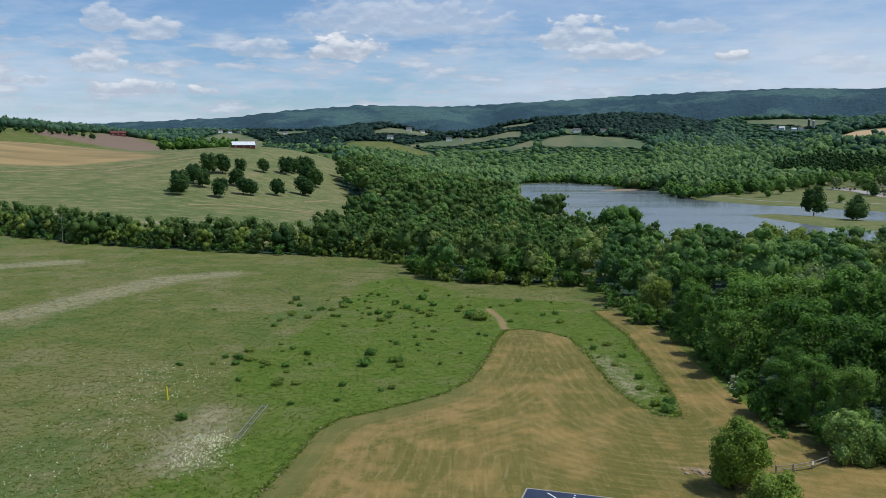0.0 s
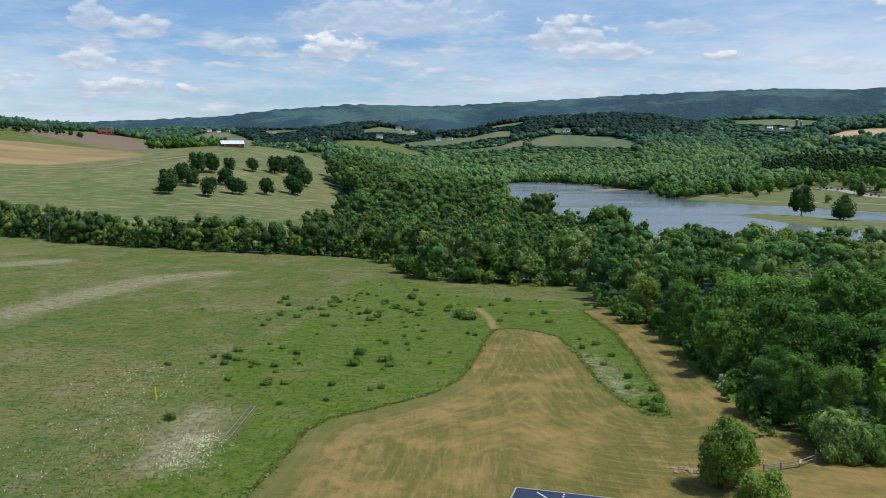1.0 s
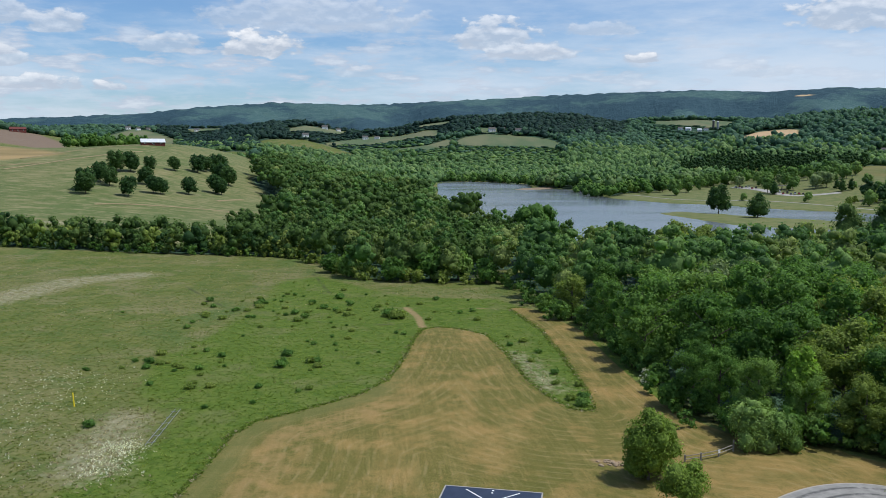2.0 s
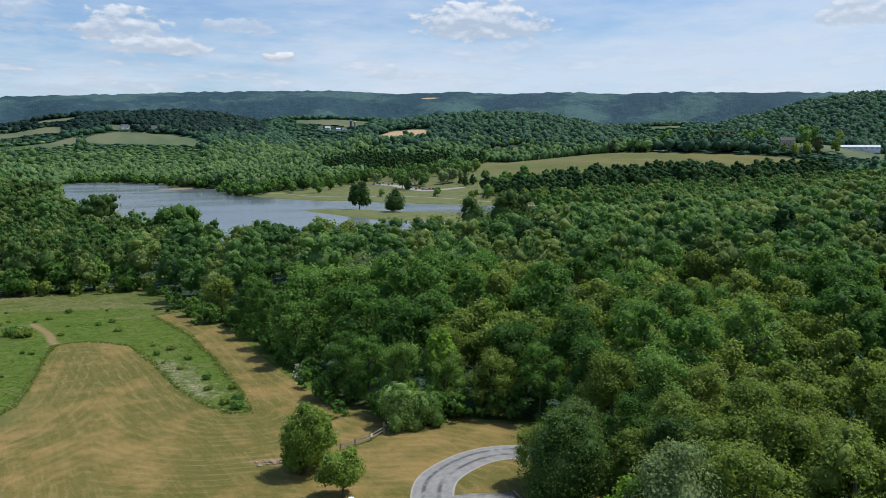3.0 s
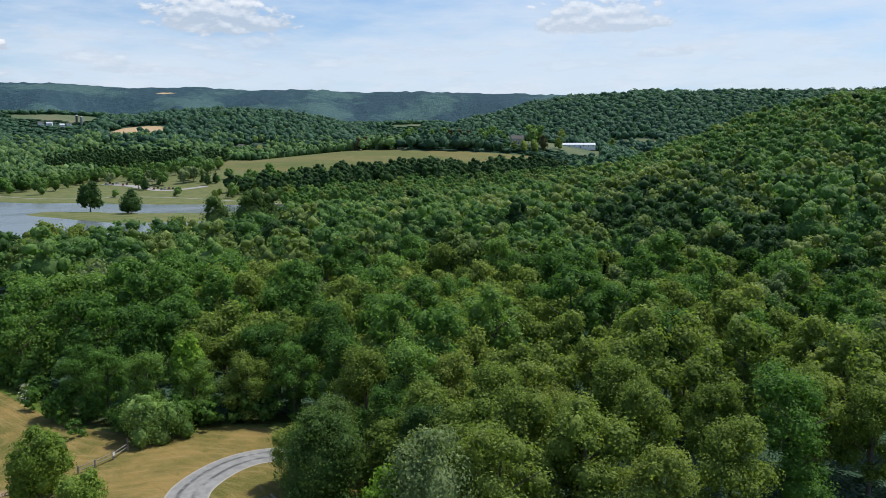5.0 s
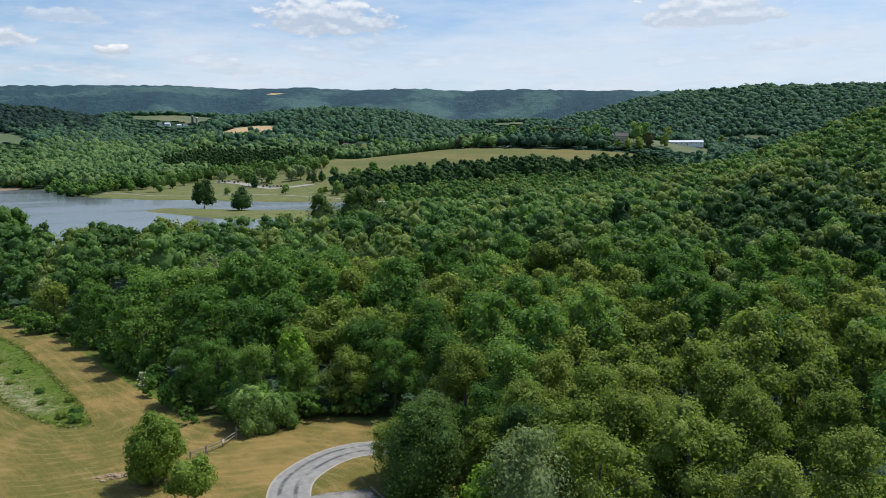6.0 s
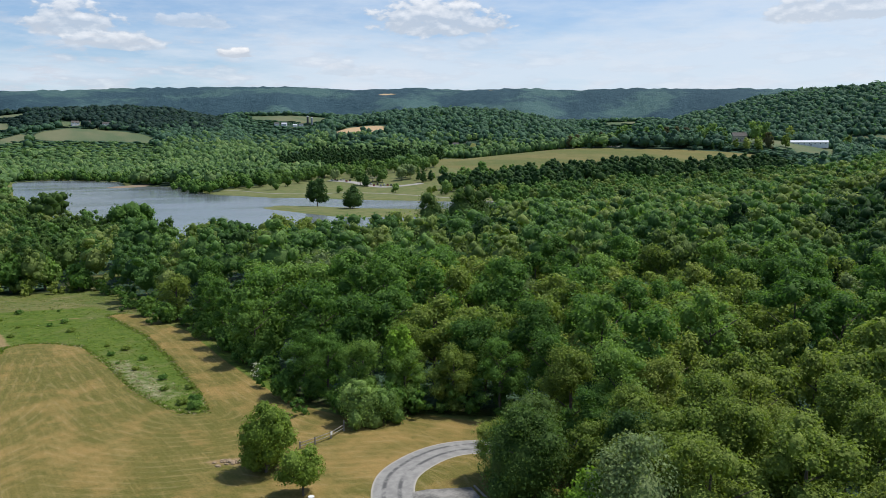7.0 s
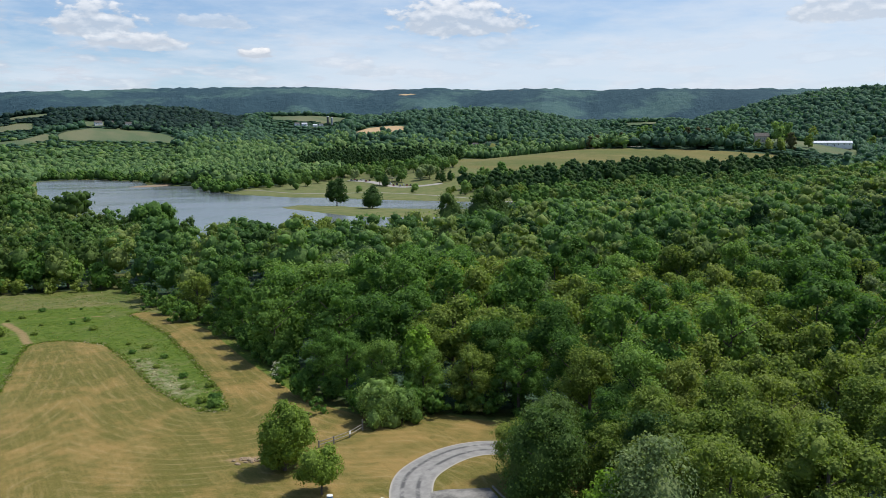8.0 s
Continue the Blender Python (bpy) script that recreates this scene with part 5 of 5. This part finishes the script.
SHRUBS += [(30.5, 110, 1.0), (29.6, 113, 0.8), (31.4, 113, 0.9), (29.2, 121, 0.6), (30.6, 127, 0.7), (28.4, 135, 0.6), (31, 141, 0.7), (30, 150, 0.8), (27, 147, 0.6), (32.6, 120, 0.7)]
rng = random.Random(9)
while len(SHRUBS) < 90:
    x, y = rng.uniform(-36, 30), rng.uniform(112, 232)
    if inside([x], [y], LUSH)[0] > 1 and inside([x], [y], MOWN)[0] < -1.5:
        SHRUBS.append((x, y, rng.choice([0.35, 0.45, 0.6, 0.8])))
for cx, cy, spread, count in ((-33, 139, 5, 16), (-24, 192, 8, 20), (-10, 188, 9, 12), (-28, 176, 6, 8)):
    SHRUBS += [(cx + rng.gauss(0, spread), cy + rng.gauss(0, spread), rng.choice([0.4, 0.55, 0.7, 0.9])) for _ in range(count)]
lone(SHRUBS[0::2], 101, 1.1, 1.4, LEAVES, "low green shrub in the meadow", "meadow shrubs", leaves=260, leaf=0.22, foot=0.0, lobes=7, name="shrub")
lone(SHRUBS[1::2], 102, 0.9, 1.5, LEAVES_OLIVE, "low olive-green shrub in the meadow", "meadow shrubs", leaves=260, leaf=0.22, foot=0.0, lobes=7, name="shrub")
EDGE = [(13, 240, 3.4), (-3, 243, 2.8), (20, 236, 3.6), (28, 236, 3.2), (9, 233, 2.6), (35, 229, 2.6), (-9, 252, 2.2), (45, 120, 1.2), (42.5, 108, 1.5), (47, 97, 1.7), (52, 94, 1.6), (45, 140, 1.3), (43, 172, 1.5), (41, 182, 1.6), (44.4, 121.2, 0.9), (43.8, 119.2, 0.8)]
lone(EDGE, 103, 2.6, 1.7, LEAVES, "rounded green bush at the wood's edge", "edge bushes", leaves=700, leaf=0.26, foot=0.0, lobes=9, name="shrub")
lone([(43.4, 121, 1.0), (43, 119, 0.8)], 104, 2.2, 1.3, PETALS, "bush covered in white blossom at the wood's edge", "blossoming bushes", leaves=170, leaf=0.15, foot=0.0, lobes=7, name="shrub", core=0.06, fill=0.0)


def tuft(seed, blades, tall, wide):
    rng = np.random.default_rng(seed)
    a = rng.uniform(0, 6.28, blades)
    foot = rng.normal(size=(blades, 2)) * wide * 0.5
    w = 0.10 + 0.06 * rng.random(blades)
    d = np.stack([np.cos(a), np.sin(a)], 1)
    tip = foot + rng.normal(size=(blades, 2)) * wide * 0.9
    v = np.zeros((blades, 3, 3))
    v[:, 0, :2], v[:, 1, :2], v[:, 2, :2] = foot - d * w[:, None], foot + d * w[:, None], tip
    v[:, 2, 2] = tall * rng.uniform(0.6, 1.1, blades)
    return v.reshape(-1, 3), np.arange(blades * 3).reshape(-1, 3)


TUFT = [tuft(k, 4, 0.26, 0.5) for k in range(5)]
rng = np.random.default_rng(77)
ma, mr = np.radians(rng.uniform(-31, 19, 46000)), 80 + 240 * rng.random(46000) ** 1.2
mx, my = mr * np.sin(ma), mr * np.cos(ma)
bare = np.maximum.reduce([along(mx, my, t, 2.4) for t in TRACKS] + [along(mx, my, t, 1.0) for t in FAINT])
keep = (inside(mx, my, MOWN) < -0.3) & (bare < 0) & (inside(mx, my, WEST_WOOD) < 0) & (inside(mx, my, HEDGE) < 0)
mx, my, mr = mx[keep], my[keep], mr[keep]
straw = np.maximum.reduce([along(mx, my, t, w) for t, w in zip(DRY, (13, 14, 8, 9, 4.5))])
pale = (straw + rng.normal(size=len(mx)) * 1.5 > 0) | (rng.random(len(mx)) < np.where(inside(mx, my, LUSH) > 0, 0.012, 0.06))
rich = inside(mx, my, LUSH) + rng.normal(size=len(mx)) * 1.6 > 0
grove("meadow_grass", "rich green meadow grass in tufts", "grass", mass(mx[~pale & rich], my[~pale & rich], TUFT, 0.32, 0.68, 51), GRASS)
grove("meadow_grass", "dull olive meadow grass in tufts", "grass", mass(mx[~pale & ~rich], my[~pale & ~rich], TUFT, 0.32, 0.68, 56), GRASS_DULL)
grove("dry_grass", "pale straw-coloured grass patches in the meadow", "grass", mass(mx[pale], my[pale], TUFT, 0.38, 0.85, 52), STRAW)
bx, by = [], []
for cx, cy, spread, count in ((-46, 132, 4, 150), (-44.5, 118, 4, 140), (-42, 103, 5, 120), (-45.6, 90, 6, 120), (-28.5, 99, 1.8, 420), (-29, 93, 2.0, 300), (-55, 105, 12, 50), (-38, 128, 3, 60)):
    bx.append(cx + rng.normal(size=count) * spread), by.append(cy + rng.normal(size=count) * spread)
bx, by = np.concatenate(bx), np.concatenate(by)
BLOOM = [tuft(k + 20, 3, 0.42, 0.3) for k in range(3)]
keep = inside(bx, by, MOWN) < -1
grove("wild_flowers", "drifts of small white wild flowers in the grass", "flowers", mass(bx[keep], by[keep], BLOOM, 0.2, 0.48, 53), PETALS)
# taller fringe where the mower turned
fringe = [(p, q) for p, q in zip(MOWN[1:23], MOWN[2:24])]
ex, ey = [], []
for (ax, ay), (cx, cy) in fringe:
    count = int(math.hypot(cx - ax, cy - ay) * 14)
    k = rng.random(count)
    ex.append(ax + (cx - ax) * k + rng.normal(size=count) * 0.35), ey.append(ay + (cy - ay) * k + rng.normal(size=count) * 0.35)
ex, ey = np.concatenate(ex), np.concatenate(ey)
keep = inside(ex, ey, MOWN) < 0.15
half = rng.random(len(ex)) < 0.82
grove("meadow_grass", "taller grass fringe along the mown edge", "grass", mass(ex[keep & half], ey[keep & half], TUFT, 0.5, 0.95, 54), GRASS)
grove("dry_grass", "dry straw fringe along the mown edge", "grass", mass(ex[keep & ~half], ey[keep & ~half], TUFT, 0.5, 1.0, 55), STRAW)

# ---- drive, lot and pad ----
def curve_points(points, steps=8):
    out = []
    for k in range(len(points) - 1):
        p0, p1, p2, p3 = (Vector(points[min(max(k + d, 0), len(points) - 1)]) for d in (-1, 0, 1, 2))
        for s in range(steps):
            t = s / steps
            out.append(0.5 * (2 * p1 + (p2 - p0) * t + (2 * p0 - 5 * p1 + 4 * p2 - p3) * t * t + (3 * p1 - p0 - 3 * p2 + p3) * t ** 3))
    return out + [Vector(points[-1])]


def strip(name, points, width, mat, label, thick=0.05, across=9):
    line = curve_points(points)
    v, side = [], []
    for k, p in enumerate(line):
        d = (line[min(k + 1, len(line) - 1)] - line[max(k - 1, 0)]).normalized()
        for c in range(across):
            u = -1 + 2 * c / (across - 1)
            q = p + Vector((d.y, -d.x)) * u * width / 2
            v.append((q.x, q.y, max(height(q.x, q.y), 0) if math.hypot(*q) < 150 else height(q.x, q.y)))
            side.append(u)
    v = np.array(v)
    v[:, 2] += thick * np.minimum(1, (1 - np.abs(side)) * 8 + 0.4)
    f = [(a * across + b, (a + 1) * across + b, (a + 1) * across + b + 1, a * across + b + 1) for a in range(len(line) - 1) for b in range(across - 1)]
    return tagged(new(name, mesh(name, v, f, mat, True, side=side)), label, "road", kind="structure")


strip("road", [(33, 50), (35.5, 60), (37.2, 66), (39.3, 71), (42, 74.8), (45.5, 77.1), (49.4, 78.4), (53, 78.1), (57, 75.6), (60.5, 73.5), (66, 73)], 4.5, ASPHALT, "curving drive of worn pale grey asphalt")
lot = bmesh.new()
bmesh.ops.contextual_create(lot, geom=[lot.verts.new((x, y, 0.036)) for x, y in ((36.5, 71.2), (42.8, 70.2), (47, 68.2), (46.2, 65), (43.5, 55), (33, 56))])
lot_mesh = bpy.data.meshes.new("pavement")
lot.to_mesh(lot_mesh)
lot.free()
lot_mesh.materials.append(LOT)
tagged(new("pavement", lot_mesh), "dusty pale parking apron beside the drive", "pavement", kind="structure")
kerb = thing("kerb", pose(0, 0, 0), "weathered timber edging beside the parking apron", "kerb")
for k in range(4):
    a, b = Vector((47.4, 68.3)), Vector((45.9, 61.5))
    p, q = a.lerp(b, k / 4 + 0.01), a.lerp(b, (k + 1) / 4 - 0.01)
    bm = box((q - p).length, 0.2, 0.16, edge=0.02)
    bm.transform(pose((p.x + q.x) / 2, (p.y + q.y) / 2, 0.03, 0, 0, math.degrees(math.atan2(q.y - p.y, q.x - p.x))))
    part("timber", bm, WOOD_GREY, kerb)

for line in HILL_TRACKS:
    strip("path", line, 3.0, DIRT, "dry tan farm track across the hillside", 0.3, 3)
strip("path", [(300, 640), (321, 622), (341, 568), (351, 509), (364, 477), (390, 450)], 2.8, DUST, "pale gravel path along the lake", 0.25, 3)
strip("path", [spot(17.8, 770), spot(18.8, 765), spot(21, 715), spot(24, 700), (300, 640)], 2.2, DUST, "pale winding path through the park lawn", 0.25, 3)
strip("path", [spot(24.9, 858), spot(26, 822), spot(27.3, 776), spot(28.7, 750), spot(31.1, 763)], 9, DUST, "grey parking strip in the park", 0.3, 3)
strip("road", [spot(31.5, 1215), spot(34, 1215), spot(36, 1165), spot(38.5, 1075), spot(41.5, 1012), spot(44.5, 975)], 6, DUST, "pale country road beyond the hay field", 0.5, 3)

pad = thing("marked_pad", pose(13.6, 82.45, 0.03, 0, 0, -16.8), "dark blue coated pad with white painted lines on the mown field", "pad")
bm = box(10.0, 6.6, 0.07, (0, -3.3, -0.03), 0.02)
part("slab", bm, PAD_BLUE, pad)
for sx, sy, x, y in ((10.3, 0.16, 0, 0.08), (10.3, 0.16, 0, -6.68), (0.16, 6.6, -5.08, -3.3), (0.16, 6.6, 5.08, -3.3)):
    part("border", box(sx, sy, 0.09, (x, y, -0.03), 0.02), DUST, pad)
for turn in (45, -45):
    for sign in (1, -1):
        bm = box(3.6, 0.15, 0.008, (2.15 * sign, 0, 0))
        bm.transform(pose(0, -3.3, 0.042, 0, 0, turn))
        part("painted_line", bm, WHITE_PAINT, pad)
for y in (-0.35, -0.95):
    part("painted_dot", rod(0.12, 0.12, (0, y, 0.041), (0, y, 0.049), 16), WHITE_PAINT, pad)

# ---- fence and gate post ----
fence = thing("fence", pose(0, 0, 0), "weathered split-rail fence at the edge of the wood", "fence")
POSTS = [(36.4, 88.0), (38.5, 88.5), (41.0, 89.4), (43.5, 91.0)]
for k, (x, y) in enumerate(POSTS):
    part("post", box(0.15, 0.15, 1.05 if k < 3 else 1.5, (x, y, -0.1), 0.02), WOOD_GREY, fence)
for (ax, ay), (bx_, by_) in zip(POSTS, POSTS[1:]):
    for z in (0.4, 0.78):
        part("rail", rod(0.055, 0.05, (ax, ay, z), (bx_, by_, z + 0.03), 7), WOOD_GREY, fence)
sign = thing("notice", pose(40.9, 89.25, 0.55, 0, 0, 24), "small white notice fixed to the fence", "sign")
part("board", box(0.34, 0.03, 0.4, (0, -0.1, 0), 0.01), WHITE_PAINT, sign)
part("batten", box(0.06, 0.03, 0.5, (0, -0.07, -0.05), 0.01), WOOD_GREY, sign)

# ---- bare ground with stones beside the small tree ----
rng = random.Random(12)
for k in range(16):
    stone = bmesh.new()
    bmesh.ops.create_icosphere(stone, subdivisions=2, radius=1.0)
    for v in stone.verts:
        v.co *= 0.8 + 0.35 * noise.noise(v.co * 1.7 + Vector((k, 0, 0)))
    s = rng.uniform(0.14, 0.42)
    stone.transform(Matrix.Diagonal((s * 1.4, s, s * 0.55, 1)))
    me = bpy.data.meshes.new("stone")
    stone.to_mesh(me)
    stone.free()
    me.materials.append(STONE)
    ob = new("stone", me)
    ob.matrix_world = pose(rng.uniform(26.6, 29.2), rng.uniform(87.6, 89.8), 0.06, 0, 0, rng.uniform(0, 360))
    tagged(ob, "pale weathered stone on a bare patch of soil", "stone", "stones on bare soil")

# ---- meadow: stake, hose and pole ----
stake = thing("marker_post", upright(-39.3, 116.0), "bright yellow marker post in the meadow", "post")
part("shaft", rod(0.10, 0.09, (0, 0, -0.2), (-0.12, 0, 1.85), 10), YELLOW, stake)
part("cap", rod(0.09, 0.03, (-0.12, 0, 1.85), (-0.13, 0, 1.95), 10), YELLOW, stake)
net = thing("collapsed_frame", upright(-24.9, 105), "collapsed pale blue-grey frame lying in the grass", "frame")
for k, x in enumerate((-0.35, 0.35)):
    part("bar", rod(0.035, 0.035, (-0.3 + x, -6.4, 0.35), (0.4 + x, 6.8, 0.55), 7), STEEL, net)
for k in range(6):
    y = -6 + k * 2.4
    part("cross_bar", rod(0.035, 0.035, (-0.65 + 0.05 * k, y, 0.4), (0.4 + 0.05 * k, y + 0.3, 0.45), 6), STEEL, net)
mast = thing("pole", upright(-139.9, 305.5), "tall thin pale pole in front of the hedgerow", "pole")
part("shaft", rod(0.10, 0.06, (0, 0, -0.3), (0, 0, 13), 8), WOOD_GREY, mast)
part("crossarm", rod(0.05, 0.05, (-0.7, 0, 12.2), (0.7, 0, 12.2), 6), WOOD_GREY, mast)
bin_ = thing("barrel", upright(31.3, 73.1), "blue plastic litter barrel beside the drive", "barrel")
part("drum", rod(0.30, 0.30, (0, 0, 0), (0, 0, 0.9), 20), BLUE, bin_)
part("rim", rod(0.32, 0.32, (0, 0, 0.86), (0, 0, 0.93), 20), CAR_WHITE, bin_)


# ---- cars ----
def car(m, mat, label, group="", van=False):
    top = thing("car", m, label, "car", group)
    long, wide, tall = (4.9, 1.95, 1.85) if van else (4.5, 1.8, 1.5)
    bm = box(long, wide, tall * 0.46, (0, 0, 0.28), 0.16)
    part("body", bm, mat, top)
    bm = box(long * (0.74 if van else 0.56), wide * 0.9, tall * 0.46, (-0.25 if van else -0.15, 0, 0.26 + tall * 0.44), 0.16)
    for v in bm.verts:
        k = max(0, (v.co.z - 0.28 - tall * 0.45) / (tall * 0.45))
        v.co.x = v.co.x * (1 - 0.16 * k) - 0.1 * k
        v.co.y *= 1 - 0.12 * k
    part("cabin", bm, PANE, top)
    part("roof", box(long * (0.62 if van else 0.42), wide * 0.78, 0.12, (-0.33 if van else -0.25, 0, tall * 0.90 + 0.18), 0.055), mat, top)
    for x in (-long * 0.3, long * 0.31):
        for y in (-wide / 2 + 0.08, wide / 2 - 0.08):
            wheel = part("wheel", rod(0.33, 0.33, (x, y - 0.1, 0.33), (x, y + 0.1, 0.33), 16), RUBBER, top)
            part("rim", rod(0.2, 0.2, (x, y - 0.108, 0.33), (x, y + 0.108, 0.33), 12), STEEL, wheel)
    for y in (-wide * 0.34, wide * 0.34):
        part("headlight", box(0.06, 0.3, 0.14, (long / 2 - 0.01, y, 0.62), 0.02), STEEL, top)
        part("tail_light", box(0.05, 0.22, 0.2, (-long / 2 + 0.005, y, 0.66), 0.015), CAR_RED, top)
    return top


car(upright(34.4, 67.5, 0.07, 30), CAR_WHITE, "white car parked at the edge of the drive")
rng = random.Random(4)
paints = [(CAR_WHITE, "white"), (CAR_GREY, "grey"), (CAR_BLACK, "black"), (CAR_RED, "red")]
first = {}
for k in range(15):
    p = Vector(spot(25.0, 856)).lerp(Vector(spot(26.2, 816)), k / 6) if k < 7 else Vector(spot(27.4, 774)).lerp(Vector(spot(29.0, 750)), (k - 7) / 7)
    off = rng.choice((-4.2, 4.2))
    mat, word = paints[k * 7 % 4]
    x, y = p.x + off * 0.5, p.y + off * 0.9
    m = pose(x, y, height(x, y) + 0.3, 0, 0, 60 + rng.uniform(-4, 4))
    if word in first:
        clone(first[word], m)
    else:
        first[word] = car(m, mat, f"{word} car parked in the park beyond the lake", "cars in the park")


# ---- buildings ----
def house(name, m, long, deep, wall, pitch, wall_mat, roof_mat, label, category="house", windows=4, group="", chimney=False):
    top = thing(name, m, label, category, group)
    bm = box(long, deep, wall + 3.0, (0, 0, -3.0))
    for sx in (-1, 1):
        a = [bm.verts.new((sx * long / 2, y, z)) for y, z in ((-deep / 2, wall), (deep / 2, wall), (0, wall + pitch))]
        bm.faces.new(a)
    part("wall", bm, wall_mat, top)
    for sy in (-1, 1):
        slope = math.hypot(deep / 2 + 0.5, pitch)
        bm = box(long + 0.8, slope + 0.2, 0.22, (0, 0, -0.05), 0.03)
        bm.transform(Matrix.Translation((0, sy * (deep / 4 + 0.12), wall + pitch / 2 + 0.1)) @ pose(0, 0, 0, -sy * math.degrees(math.atan2(pitch, deep / 2)), 0, 0))
        part("roof", bm, roof_mat, top)
    for k in range(windows):
        x = long * ((k + 0.5) / windows - 0.5)
        for y in (-deep / 2, deep / 2):
            win = part("window", box(1.3, 0.12, 1.6, (x, y, wall * 0.4), 0.02), WHITE_PAINT, top)
            part("pane", box(1.0, 0.16, 1.3, (x, y, wall * 0.4 + 0.15)), PANE, win)
    part("door", box(1.1, 0.14, 2.1, (long * 0.04, -deep / 2, 0), 0.02), ROOF_DARK, top)
    if chimney:
        part("chimney", box(0.8, 0.8, 2.2, (long * 0.3, 0, wall + pitch - 0.8), 0.03), STONE, top)
    return top


def at_dir(az, r, turn=0.0):
    x, y = spot(az, r)
    return upright(x, y, None, turn - az)


house("barn", at_dir(-13.35, 752, 4), 19.0, 11, 2.2, 2.8, RED_PAINT, ROOF_PALE, "long red barn with a pale metal roof on the hilltop", "barn", 3)
house("barn", at_dir(-21.1, 1395, 8), 22.0, 10, 4.0, 3.0, RED_PAINT, RED_PAINT, "dark red barn beside the ploughed field", "barn", 3)
house("shed", at_dir(56.05, 1108, 6), 42.0, 14, 3.8, 2.2, WHITE_PAINT, ROOF_PALE, "long white metal shed at the wood's edge", "shed", 7)
house("house", at_dir(51.9, 1045, 20), 16, 10, 6, 4, HOUSE_TAN, ROOF_DARK, "tan farmhouse half hidden by trees", "house", 4, chimney=True)
for k, (az_h, r_h, turn, size) in enumerate(FARMS):
    mat = HOUSE_TAN if az_h > 32 or k in (2, 10) else ROOF_PALE if k in (13, 14) else WHITE_PAINT
    words = "white" if mat == WHITE_PAINT else "tan" if mat == HOUSE_TAN else "pale metal"
    house("house", at_dir(az_h, r_h, turn) @ Matrix.Scale(size * 0.75, 4), 15, 9, 5.4, 3.6, mat, ROOF_DARK if mat != ROOF_PALE else ROOF_PALE, f"{words} farm building among far fields", "house", 3, "far farm buildings")
for k, (az_s, tall) in enumerate(((23.45, 20), (23.72, 17))):
    x, y = spot(az_s, 2062)
    silo = thing("silo", upright(x, y), "dark blue-grey farm silo with a domed top", "silo", "farm silos")
    part("drum", rod(2.6, 2.6, (0, 0, -1), (0, 0, tall), 20), ROOF_DARK if k == 0 else CAR_GREY, silo)
    dome = bmesh.new()
    bmesh.ops.create_uvsphere(dome, u_segments=20, v_segments=10, radius=2.65)
    dome.transform(Matrix.Translation((0, 0, tall)) @ Matrix.Diagonal((1, 1, 0.6, 1)))
    part("dome", dome, ROOF_PALE, silo)
shelter = thing("pavilion", upright(*spot(27.9, 800), None, 20), "open park pavilion with a shallow roof", "pavilion")
part("roof", box(14, 8, 0.4, (0, 0, 3.2), 0.1), ROOF_DARK, shelter)
for x in (-6, 0, 6):
    for y in (-3.3, 3.3):
        part("post", box(0.3, 0.3, 3.4, (x, y, -0.15), 0.03), WOOD_GREY, shelter)
